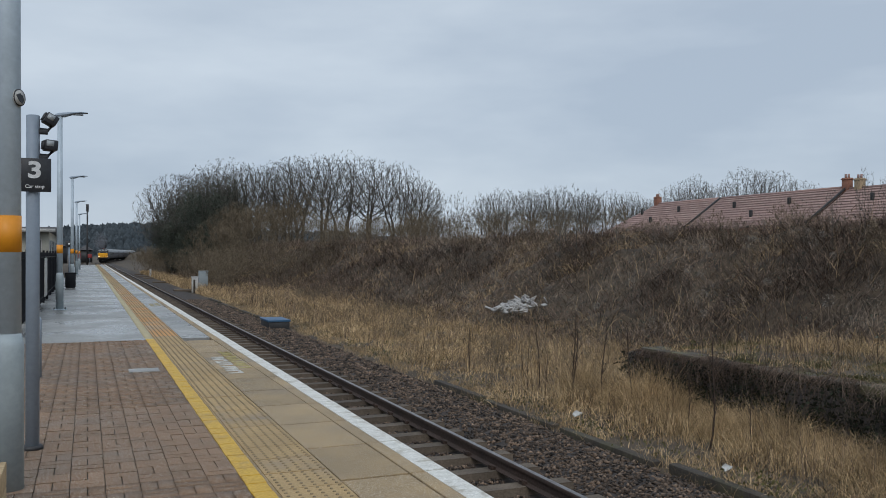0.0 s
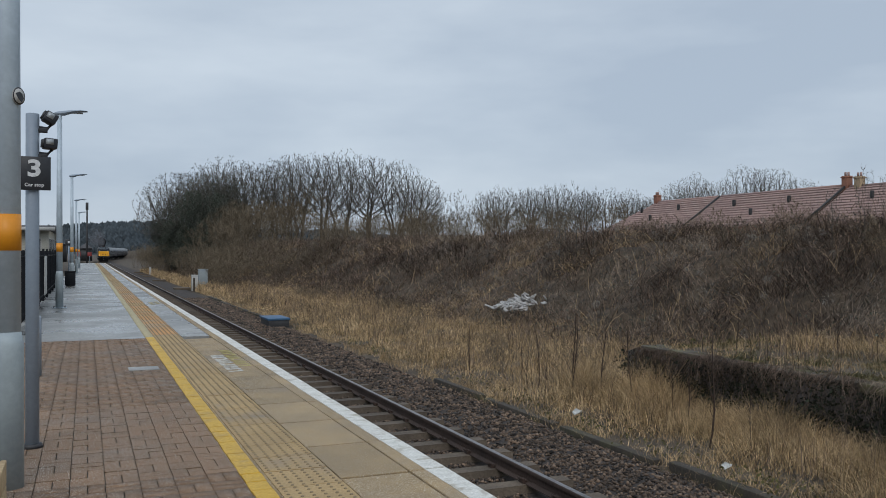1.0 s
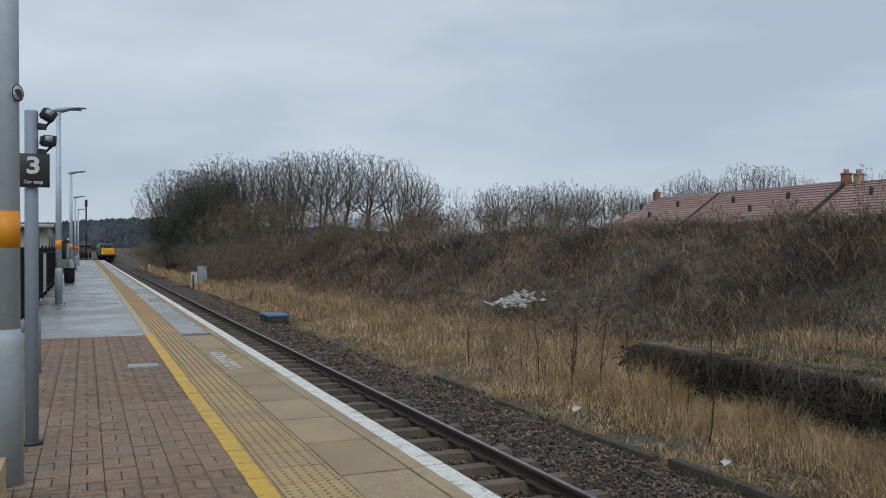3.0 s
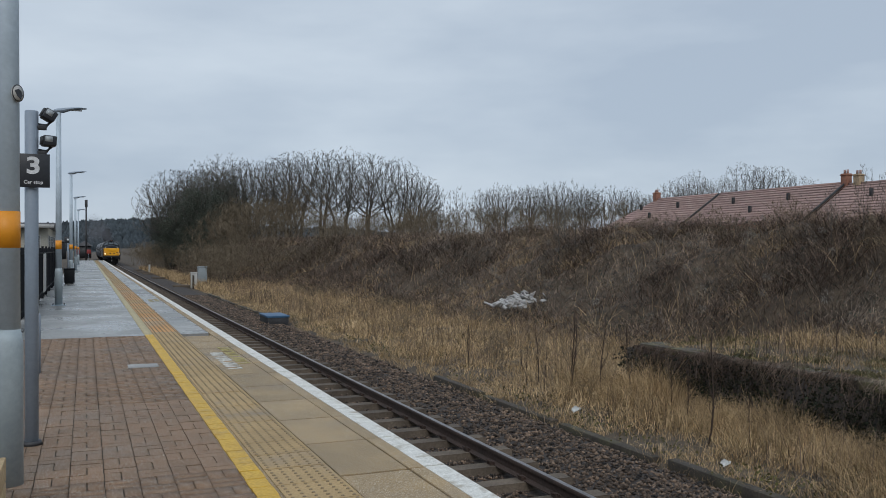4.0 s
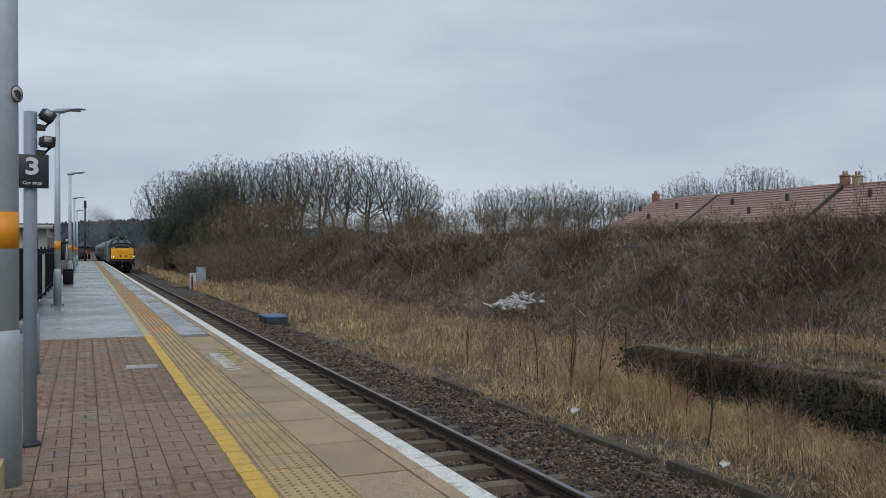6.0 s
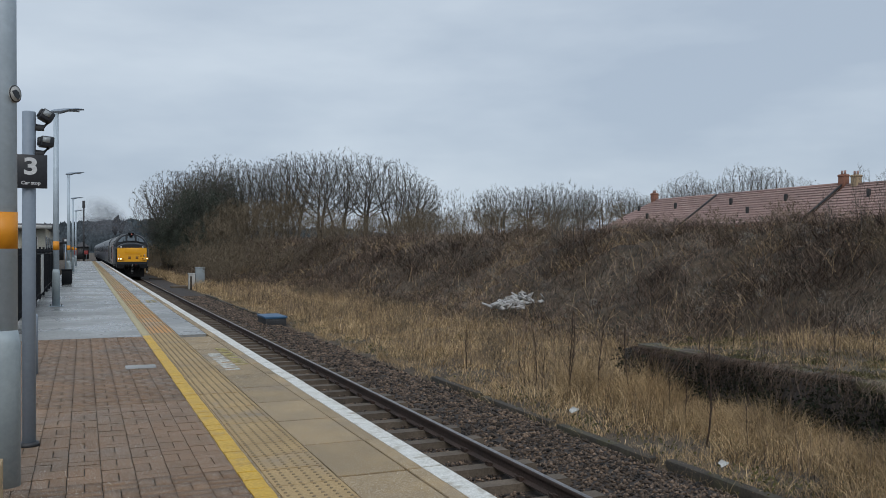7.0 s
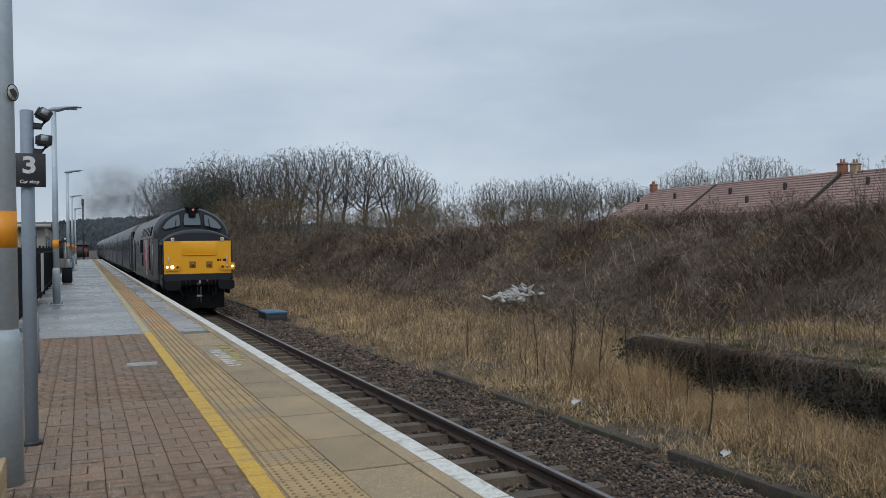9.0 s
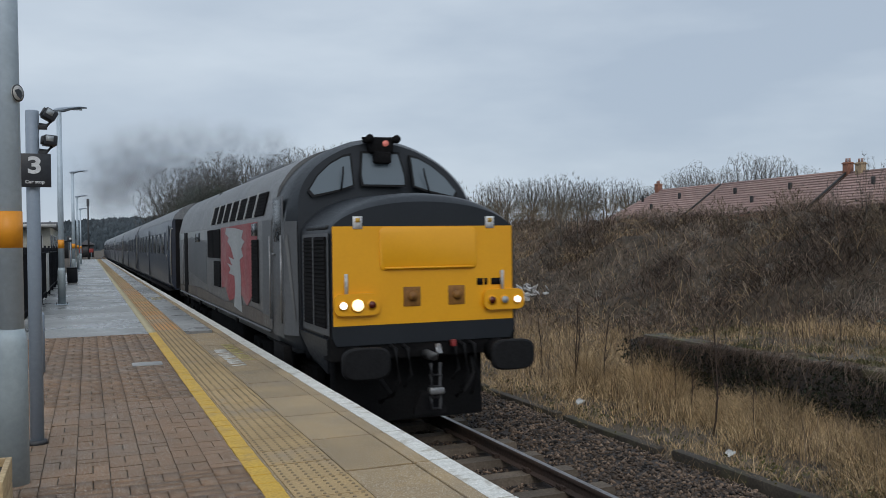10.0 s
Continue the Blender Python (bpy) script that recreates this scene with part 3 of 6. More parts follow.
def make_ballast():
    rng = np.random.default_rng(7)
    n = 80000
    y = 4.0 + 46 * rng.random(n) ** 2.1
    x = rng.uniform(2.25, 6.35, n)
    z = np.interp(x, [2.05, 2.5, 4.9, 5.3, 6.3], [-1.15, -1.185, -1.185, -1.14, -1.19]) + rng.uniform(-0.015, 0.02, n)
    on_sleeper = (np.abs((y - SL_Y0 + SL / 2) % SL - SL / 2) < 0.14) & (np.abs(x - TRACK_X) < 1.28)
    near_rail = np.abs(np.abs(x - TRACK_X) - 0.7525) < 0.085
    keep = ~(on_sleeper & (rng.random(n) < 0.985)) & ~near_rail
    x, y, z = x[keep], y[keep], z[keep]
    n = len(x)
    oct_ = np.array([(1, 0, 0), (0, 1, 0), (-1, 0, 0), (0, -1, 0), (0, 0, 1), (0, 0, -1)], float)
    size = rng.uniform(0.010, 0.031, n) * (1 + 0.02 * y)
    p = oct_[None] * (1 + rng.normal(0, 0.25, (n, 6, 3))) + rng.normal(0, 0.22, (n, 6, 3))
    p = p * size[:, None, None] * np.array([1, 1, 0.7])
    p = p + np.stack([x, y, z], 1)[:, None, :]
    tri = np.array([(0, 1, 4), (1, 2, 4), (2, 3, 4), (3, 0, 4), (1, 0, 5), (2, 1, 5), (3, 2, 5), (0, 3, 5)])
    f = (np.arange(n) * 6)[:, None, None] + tri[None]
    tagged(arrays("ballast_stones", p.reshape(-1, 3), f.reshape(-1, 3), "stone"), "loose angular ballast stones between the sleepers", "ballast", kind="stuff")


make_ballast()


# ---- the train: a nose-fronted diesel locomotive and its coaches ----
def half(pts):
    """A closed outline (x, z) from its right half, bottom to top."""
    return pts + [(-x, z) for x, z in reversed(pts) if x > 1e-6]


def plate(parent, name, material, outline, x, out, label="", thick=0.004):
    """A flat plate on a body side: outline of (y, z)."""
    return part(name, slab(bmesh.new(), [(x, y, z) for y, z in outline], (out * thick, 0, 0)), material, parent, label)


def louvre(parent, x, out, y0, y1, z0, z1, n, lean=0.0, skin="loco_black"):
    """A louvred grille let into a side: dark back and n slats. lean: how far the top stands in."""
    w = x + out * 0.004
    bm = slab(bmesh.new(), [(w, y0, z0), (w, y1, z0), (w - out * lean, y1, z1), (w - out * lean, y0, z1)], (out * 0.006, 0, 0))
    g = part("grille", bm, "loco_black", parent, "black louvred grille")
    for i in range(n):
        f = (i + 0.5) / n
        z, xx = z0 + (z1 - z0) * f, w - out * lean * f
        h = (z1 - z0) / n * 0.30
        bm = slab(bmesh.new(), [(xx + out * 0.006, y0 + 0.02, z + h), (xx + out * 0.006, y1 - 0.02, z + h), (xx + out * 0.020, y1 - 0.02, z - h), (xx + out * 0.020, y0 + 0.02, z - h)], (0, 0, 0.012))
        part("slat", bm, skin, g)
    return g


def wheelset(parent, y, r=0.55):
    for s in (-1, 1):
        bm = tubed([(s * 0.68, y, r), (s * 0.70, y, r), (s * 0.72, y, r), (s * 0.82, y, r)], [r + 0.03, r + 0.03, r, r - 0.01], 28)
        w = part("wheel", bm, "dark_steel", parent, "dark steel wheel")
        part("axlebox", boxed(s * 0.96 - 0.10, s * 0.96 + 0.10, y - 0.16, y + 0.16, r - 0.16, r + 0.18, 0.02), "loco_black", w)


def bogie(parent, y0, y1, wheels, r=0.55):
    b = part("bogie", boxed(-1.02, -0.90, y0, y1, 0.50, 0.80, 0.03), "loco_black", parent, "grimy black bogie")
    bm = bmesh.new()
    box(bm, 0.90, 1.02, y0, y1, 0.50, 0.80, 0.03)
    box(bm, -0.9, 0.9, y0 + 0.1, y0 + 0.35, 0.5, 0.75)
    box(bm, -0.9, 0.9, y1 - 0.35, y1 - 0.1, 0.5, 0.75)
    part("cross_frame", bm, "loco_black", b)
    for y in wheels:
        wheelset(b, y, r)
    for s in (-1, 1):
        for y in wheels[:-1]:
            part("spring", tubed([(s * 1.0, y + 0.45, 0.45), (s * 1.0, y + 0.45, 0.85)], 0.09, 10), "loco_black", b)


def buffer(parent, x, y, z, d, w, h):
    """Buffer with an oval head. d: -1 towards the front, 1 towards the rear."""
    b = part("buffer", tubed([(x, y, z), (x, y + d * 0.28, z), (x, y + d * 0.30, z), (x, y + d * 0.48, z)], [0.15, 0.15, 0.10, 0.10], 16), "loco_black", parent, "black buffer with a broad oval head")
    ring = [(x + w * 0.5 * math.copysign(abs(math.cos(a)) ** 0.55, math.cos(a)), z + h * 0.5 * math.copysign(abs(math.sin(a)) ** 0.55, math.sin(a))) for a in (2 * math.pi * i / 28 for i in range(28))]
    bm = bmesh.new()
    loft(bm, [[(a, y + d * 0.47, c) for a, c in ring], [(a, y + d * 0.51, c) for a, c in ring], [(x + (a - x) * 0.9, y + d * 0.53, z + (c - z) * 0.9) for a, c in ring]])
    part("buffer_head", bm, "rubber", b)


def fair(pts, first):
    """Round off an outline: two more points on a smooth curve in each stretch from the given one on."""
    out = list(pts[:first + 1])
    for i in range(first, len(pts) - 1):
        p0, p1, p2 = pts[max(i - 1, first)], pts[i], pts[i + 1]
        p3 = pts[i + 2] if i + 2 < len(pts) else (-pts[i][0], pts[i][1])
        for t in (1 / 3, 2 / 3):
            out.append(tuple(0.5 * (2 * b + (c - a) * t + (2 * a - 5 * b + 4 * c - d) * t * t + (3 * b - a - 3 * c + d) * t ** 3) for a, b, c, d in zip(p0, p1, p2, p3)))
        out.append(p2)
    return out


def make_loco():
    loco = empty("locomotive")
    tagged(loco, "yellow-nosed diesel locomotive in worn grey and faded red, lights lit", "locomotive")
    NW, Y1, Y2, END = 1.17, 1.30, 15.55, 17.1
    body_sec = half(fair([(1.24, 1.02), (1.33, 1.18), (1.35, 1.60), (1.35, 2.72), (1.34, 2.78), (1.24, 3.18), (1.04, 3.46), (0.76, 3.64), (0.42, 3.745), (0.0, 3.785)], 5))
    nose = half(fair([(NW - 0.05, 1.20), (NW, 1.30), (NW, 2.50), (NW - 0.03, 2.60), (0.98, 2.75), (0.74, 2.87), (0.42, 2.955), (0.0, 2.99)], 2))

    # main body
    bm = bmesh.new()
    loft(bm, [[(x, y, z) for x, z in body_sec] for y in (2.42, Y2)])
    body = part("body", bm, "loco_grey", loco, "worn silver-grey body")
    # cab: charcoal arch round the windscreens, sides carried back to the doors
    arch = half(fair([(1.24, 1.02), (1.33, 1.18), (1.34, 2.70), (1.28, 2.97), (1.17, 3.22), (0.96, 3.46), (0.67, 3.65), (0.34, 3.78), (0.0, 3.825)], 2))
    front = half(fair([(1.16, 1.02), (1.20, 1.18), (1.21, 2.70), (1.20, 2.92), (1.12, 3.15), (0.92, 3.40), (0.64, 3.59), (0.33, 3.715), (0.0, 3.755)], 2))
    bm = bmesh.new()
    lean = [1.42 + 0.33 * max(0.0, (z - 2.85)) / 0.9 for x, z in front]
    loft(bm, [[(x, yy, z) for (x, z), yy in zip(front, lean)], [(x, yy + 0.16, z) for (x, z), yy in zip(arch, lean)], [(x, 2.42, z) for x, z in arch]])
    cab = part("cab", bm, "loco_dark", loco, "charcoal cab with three windscreens")

    def screen(outline, name="windscreen"):
        """Pane and rubber on the sloping cab front; outline of (x, z)."""
        def on(x, z, d):
            return Vector((x, 1.42 + 0.33 * max(0.0, z - 2.85) / 0.9 - d, z))
        cx, cz = sum(p[0] for p in outline) / len(outline), sum(p[1] for p in outline) / len(outline)
        big = [(cx + (x - cx) * 1.10, cz + (z - cz) * 1.14) for x, z in outline]
        w = part(name, slab(bmesh.new(), [on(x, z, 0.018) for x, z in big], (0, 0.02, 0)), "rubber", cab, "windscreen in a black rubber surround")
        part("pane", slab(bmesh.new(), [on(x, z, 0.024) for x, z in outline], (0, 0.004, 0)), "screen", w)

    screen([(-0.29, 3.17), (0.29, 3.17), (0.30, 3.30), (0.25, 3.60), (-0.25, 3.60), (-0.30, 3.30)])
    for s in (-1, 1):
        screen([(s * x, z) for x, z in ((0.44, 3.16), (0.62, 3.10), (0.98, 3.02), (1.03, 3.09), (0.90, 3.28), (0.72, 3.44), (0.54, 3.54), (0.44, 3.56))][::s])
        part("wiper", tubed([(s * 0.62, 1.44, 3.08), (s * 0.58, 1.49, 3.30), (s * 0.57, 1.51, 3.40)], 0.012, 6), "rubber", cab)
        # cab door, set back, and its window and handrails
        plate(cab, "cab_side", "loco_mid", [(1.62, 1.20), (2.42, 1.20), (2.42, 2.68), (1.62, 2.68)], s * 1.340, s, "mid-grey cab side")
        part("cab_corner", slab(bmesh.new(), [(s * 1.214, 1.40, 1.20), (s * 1.348, 1.60, 1.20), (s * 1.348, 1.60, 2.68), (s * 1.224, 1.40, 2.68)], (s * 0.006, -0.004, 0)), "loco_mid", cab, "mid-grey cab corner")
        part("livery_flash", slab(bmesh.new(), [(s * 1.246, 1.425, 1.40), (s * 1.262, 1.449, 1.40), (s * 1.346, 1.575, 2.44), (s * 1.320, 1.535, 2.52)], (s * 0.006, -0.006, 0)), "loco_grey", cab, "pale diagonal flash")
        d = part("cab_door", boxed(s * 1.342 - 0.008, s * 1.342 + 0.008, 1.72, 2.36, 1.15, 3.02, 0.006), "loco_mid", cab, "grey cab door with a drop window")
        part("door_window", boxed(s * 1.350 - 0.006, s * 1.350 + 0.006, 1.80, 2.28, 2.42, 2.98, 0.004), "window", d)
        part("handle", tubed([(s * 1.37, 2.20, 2.25), (s * 1.37, 2.30, 2.25)], 0.015, 8), "steel", d)
        for y in (1.66, 2.42):
            part("handrail", tubed([(s * 1.385, y, 1.35), (s * 1.385, y, 2.50)], 0.014, 8), "steel", cab, "pale vertical handrail")
        part("footstep", boxed(s * 1.30 - 0.06, s * 1.30 + 0.06, 1.72, 2.36, 0.62, 1.05, 0.02), "loco_black", cab)
    # roof pod with the headcode lamp and two horns
    pod = part("roof_pod", boxed(-0.17, 0.17, 1.56, 1.95, 3.60, 3.82, 0.05), "loco_black", cab, "black roof pod with a small red lamp")
    part("pod_drop", boxed(-0.12, 0.12, 1.53, 1.66, 3.46, 3.62, 0.03), "loco_black", pod)
    part("pod_lamp", tubed([(0.04, 1.57, 3.73), (0.04, 1.545, 3.73)], 0.042, 14), "pod_red", pod, "small pinkish red lamp")
    for s in (-1, 1):
        part("horn", tubed([(s * 0.19, 1.80, 3.79), (s * 0.19, 1.60, 3.79), (s * 0.19, 1.52, 3.79)], [0.03, 0.045, 0.058], 12), "loco_black", pod)
    part("bracket", tubed([(-0.27, 1.62, 3.80), (0.24, 1.62, 3.81)], 0.018, 6), "loco_black", pod)

    # noses at both ends
    for end in (0, 1):
        def ym(y):
            return y if not end else 2 * (END / 2) - y + 0.0
        bm = bmesh.new()
        secs = []
        for y, k, dip in ((0.0, 0.985, 0.30), (0.05, 0.995, 0.14), (0.14, 1.0, 0.05), (0.35, 1.0, 0.0), (1.0, 1.005, -0.04), (1.62, 1.01, -0.10)):
            secs.append([(x * k, ym(y), z - (dip * (z - 2.58) / 0.41 * 0.41 if z > 2.58 else 0)) for x, z in nose])
        loft(bm, secs)
        n = part("nose", bm, "loco_dark", loco, "charcoal nose hood")
        sy = 1 if not end else -1
        # yellow warning panel
        W = NW * 0.985 - 0.012
        yel = [(-W, 1.43), (W, 1.43), (W, 2.575), (-W, 2.575)]
        part("warning_panel", slab(bmesh.new(), [(x, ym(0.001), z) for x, z in yel], (0, -sy * 0.008, 0)), "loco_yellow", n, "bright yellow end panel")
        if end:
            continue
        # raised flat panel with rounded corners
        def rounded(x0, x1, z0, z1, r, y):
            pts = []
            for cx, cz, a0 in ((x1 - r, z0 + r, -90), (x1 - r, z1 - r, 0), (x0 + r, z1 - r, 90), (x0 + r, z0 + r, 180)):
                pts += [(cx + r * math.cos(radians(a0 + 30 * k)), y, cz + r * math.sin(radians(a0 + 30 * k))) for k in range(4)]
            return pts
        bm = bmesh.new()
        loft(bm, [rounded(-0.58, 0.66, 2.06, 2.56, 0.07, -0.004), rounded(-0.58, 0.66, 2.06, 2.56, 0.07, -0.020), rounded(-0.56, 0.64, 2.08, 2.54, 0.06, -0.030)])
        part("access_panel", bm, "loco_yellow", n, "raised yellow access panel")
        part("panel_lip", boxed(-0.52, 0.60, -0.050, -0.02, 2.075, 2.095, 0.006), "loco_yellow", n)
        for x0 in (-0.29, 0.28):
            sq = part("jumper_box", boxed(x0, x0 + 0.215, -0.018, 0.0, 1.63, 1.86, 0.008), "amber", n, "rusty square jumper socket")
            part("socket", tubed([(x0 + 0.11, -0.015, 1.75), (x0 + 0.11, -0.05, 1.75)], 0.055, 14), "amber", sq)
        for s in (-1, 1):
            cx = s * 0.87 if s < 0 else 1.0
            cl = part("lamp_unit", slab(bmesh.new(), rounded(cx - 0.27, cx + 0.27, 1.55, 1.80, 0.08, -0.07), (0, 0.07, 0)), "loco_yellow", n, "yellow lamp cluster")
            for j, x in enumerate((-0.17, 0.0, 0.17) if s < 0 else (0.17, 0.0, -0.17)):
                lit = (j == 0) or (j == 1 and s < 0)
                r = 0.068 if j == 1 and s < 0 else 0.042
                part("lamp_ring", tubed([(cx + x, -0.068, 1.67), (cx + x, -0.085, 1.67)], r + 0.015, 20), "loco_yellow", cl)
                part("lamp_lens", tubed([(cx + x, -0.075, 1.67), (cx + x, -0.095, 1.67)], r, 20), ("lamp_head" if j == 1 else "lamp_white") if lit else ("lens_red" if j == 2 else "lens_clear"), cl, "lit lamp" if lit else "unlit lamp")
            part("lamp_bracket", tubed([(s * 0.99, -0.03, 1.80), (s * 0.99, -0.03, 2.03)], 0.022, 8), "dull_white", n, "pale lamp bracket")
            st = part("warning_sticker", boxed(s * 0.84 - 0.055, s * 0.84 + 0.055, -0.014, 0.02, 2.545, 2.69), "white", n, "white warning sticker")
            part("sticker_bar", boxed(s * 0.84 - 0.03, s * 0.84 + 0.03, -0.018, -0.010, 2.62, 2.67), "yellow_line", st)
        # running number as plain bars
        num = part("number_bar", boxed(0.66, 0.74, -0.013, -0.006, 1.855, 1.935), "loco_black", n, "dark number bars")
        part("number_bar", boxed(0.76, 0.80, -0.013, -0.006, 1.855, 1.935), "loco_black", n)
        part("number_bar", boxed(0.85, 1.00, -0.013, -0.006, 1.855, 1.935), "loco_black", n)
        for s in (-1, 1):
            plate(n, "nose_side", "loco_mid", [(0.03, 1.32), (1.30, 1.32), (1.30, 2.50), (0.03, 2.50)], s * (NW * 1.008), s, "mid-grey nose side")
            louvre(n, s * (NW * 1.008 + 0.005), s, 0.10, 1.18, 1.40, 2.46, 22)
            part("corner_step", boxed(s * 1.06 - 0.06, s * 1.06 + 0.06, 0.02, 0.10, 1.48, 1.66), "loco_black", n)
            bm = slab(bmesh.new(), [(s * 1.175, 0.05, 1.28), (s * 1.175, 1.5, 1.28), (s * 1.16, 0.95, 1.02), (s * 1.12, 0.25, 0.86)], (s * 0.03, 0, 0))
            part("skirt", bm, "loco_dark", n, "dark skirt plate")
            # upright bar that divides the grille
            plate(n, "grille_bar", "loco_mid", [(0.62, 1.40), (0.66, 1.40), (0.66, 2.46), (0.62, 2.46)], s * (NW * 1.008 + 0.028), s)
        part("nose_edge", boxed(-1.185, -1.05, 0.12, 1.10, 2.545, 2.60, 0.02), "loco_dark", n)

    # buffer beams, buffers, couplings
    for yb, d in ((0.02, -1), (END - 0.02, 1)):
        beam = part("buffer_beam", boxed(-1.18, 1.18, min(yb, yb - d * 0.3), max(yb, yb - d * 0.3), 1.02, 1.42, 0.02), "loco_black", loco, "dark buffer beam")
        for s in (-1, 1):
            buffer(beam, s * 0.90, yb, 1.05, d, 0.56, 0.36)
        # added black block for the shaded void under the beam, behind the hoses
        part("apron", boxed(-0.98, 0.98, min(yb - d * 0.55, yb - d * 0.8), max(yb - d * 0.55, yb - d * 0.8), 0.17, 1.03, 0.03), "rubber", beam)
        for s in (-1, 1):
            part("air_pipe", tubed([(s * 0.62, yb - d * 0.1, 1.0), (s * 0.60, yb + d * 0.06, 0.80), (s * 0.46, yb + d * 0.05, 0.60), (s * 0.50, yb - d * 0.25, 0.48)], 0.03, 8), "rubber", beam, "looped black air pipe")
        part("draw_hook", tubed([(0.0, yb, 1.05), (0.0, yb + d * 0.25, 1.05), (0.02, yb + d * 0.36, 1.12), (0.02, yb + d * 0.32, 1.20)], [0.06, 0.05, 0.04, 0.03], 10), "steel", beam, "steel draw hook")
        for k in range(4):
            z = 0.98 - 0.13 * k
            part("coupling_link", tubed([(-0.06, yb + d * 0.28, z), (-0.05, yb + d * 0.29, z - 0.14), (0.05, yb + d * 0.29, z - 0.14), (0.06, yb + d * 0.28, z)], 0.022, 8), "dark_steel", beam)
        part("coupling_weight", boxed(-0.09, 0.09, yb + d * 0.30 - 0.05, yb + d * 0.30 + 0.05, 0.62, 0.70, 0.02), "steel", beam)
        part("hook_plate", slab(bmesh.new(), [(-0.10, yb + d * 0.06, 0.62), (0.10, yb + d * 0.06, 0.62), (0.20, yb + d * 0.12, 0.42), (0.20, yb + d * 0.12, 0.36), (-0.20, yb + d * 0.12, 0.36), (-0.20, yb + d * 0.12, 0.42)], (0, -d * 0.05, 0)), "loco_black", beam, "dark tapered plate under the coupling")
        for x, drop in ((-0.45, 0.45), (0.30, 0.30), (0.42, 0.42), (0.55, 0.50), (-0.3, 0.35)):
            part("brake_hose", tubed([(x, yb, 1.18), (x + 0.02, yb + d * 0.12, 1.15), (x + 0.05, yb + d * 0.15, 1.05 - drop * 0.6), (x - 0.03, yb + d * 0.12, 1.05 - drop)], 0.025, 8), "rubber", beam, "black brake hose")
        part("hose_tap", boxed(0.27, 0.33, yb + d * 0.12 - 0.03, yb + d * 0.12 + 0.03, 1.14, 1.22, 0.01), "red", beam, "red hose tap")

    # body sides: grilles, livery, doors, windows
    for s in (-1, 1):
        X = s * 1.352
        plate(body, "red_field", "loco_red", [(3.95, 1.62), (4.5, 1.40), (5.0, 1.55), (6.4, 1.38), (6.9, 1.62), (7.35, 1.58), (7.42, 2.0), (7.36, 2.72), (3.5, 2.73), (3.6, 2.3)], X, s, "faded red livery field")
        bird = [(5.63, 2.68), (4.48, 2.62), (4.74, 2.5), (4.35, 2.44), (4.79, 2.33), (4.54, 2.2), (5.02, 2.14), (4.88, 1.85), (4.92, 1.56), (4.79, 1.26), (5.92, 1.32), (5.7, 1.63), (5.78, 1.85), (6.69, 1.88), (6.38, 1.96), (6.9, 2.06), (6.07, 2.02), (6.69, 2.18), (5.82, 2.13), (6.28, 2.34), (6.85, 2.46), (6.59, 2.52), (7.17, 2.60), (7.01, 2.70)]
        plate(body, "pale_figure", "loco_pale", [(5.55 + (y - 5.55) * 0.74, z) for y, z in bird], X + s * 0.006, s, "pale jagged livery shape")
        plate(body, "dark_field", "loco_mid", [(9.6, 1.55), (13.0, 1.75), (13.2, 2.55), (12.5, 2.62), (9.6, 2.45)], X, s, "dark grey livery field")
        plate(body, "pale_field", "loco_pale", [(9.4, 2.50), (13.3, 2.60), (15.2, 2.55), (15.2, 2.73), (9.4, 2.73)], X, s)
        plate(body, "door_pillar", "loco_mid", [(2.44, 1.20), (3.10, 1.20), (3.10, 2.73), (2.44, 2.73)], X, s, "darker door pillar")
        louvre(body, X + s * 0.002, s, 3.42, 3.98, 1.50, 2.46, 18)
        louvre(body, X + s * 0.002, s, 7.45, 8.35, 2.14, 2.70, 12)
        louvre(body, X + s * 0.002, s, 8.42, 9.30, 2.14, 2.70, 12)
        louvre(body, X + s * 0.002, s, 7.45, 8.35, 1.58, 2.08, 10)
        for k in range(7):
            louvre(body, s * 1.334, s, 3.05 + 0.83 * k, 3.82 + 0.83 * k, 2.81, 3.16, 7, lean=0.088)
            part("grille_rib", slab(bmesh.new(), [(s * 1.335, 3.83 + 0.83 * k, 2.79), (s * 1.335, 3.87 + 0.83 * k, 2.79), (s * 1.24, 3.87 + 0.83 * k, 3.18), (s * 1.24, 3.83 + 0.83 * k, 3.18)], (s * 0.035, 0, 0.01)), "loco_pale", body, "pale rib between roof grilles")
        for y0, y1, z0, z1 in ((3.52, 3.98, 2.52, 2.71), (10.7, 11.7, 2.48, 2.68)):
            part("side_window", boxed(min(X, X + s * 0.012), max(X, X + s * 0.012), y0, y1, z0, z1), "window", body)
        d = part("cab_door", boxed(min(X, X + s * 0.012), max(X, X + s * 0.012), 13.35, 14.15, 1.2, 2.73, 0.003), "loco_black", body, "dark recessed rear cab door")
        part("handrail", tubed([(X + s * 0.03, 14.3, 1.35), (X + s * 0.03, 14.3, 2.5)], 0.014, 8), "steel", d)
        plate(body, "dirt_band", "loco_dirt", [(2.5, 1.20), (15.4, 1.20), (15.4, 1.36), (11.0, 1.44), (7.0, 1.34), (4.0, 1.42), (2.5, 1.36)], X, s, "brown road dirt")
        part("sill_pipe", tubed([(X, 2.6, 1.16), (X, 15.4, 1.16)], 0.022, 6), "loco_mid", body)
        for k in range(4):
            part("lifting_pad", boxed(X - 0.02, X + 0.02, 5.5 + 2.6 * k, 5.62 + 2.6 * k, 1.05, 1.16), "loco_black", body)
    bm = bmesh.new()
    box(bm, -0.55, 0.55, 5.4, 9.2, 3.66, 3.80, 0.04)
    roof_ex = part("roof_fan_housing", bm, "loco_mid", body, "raised roof panel")
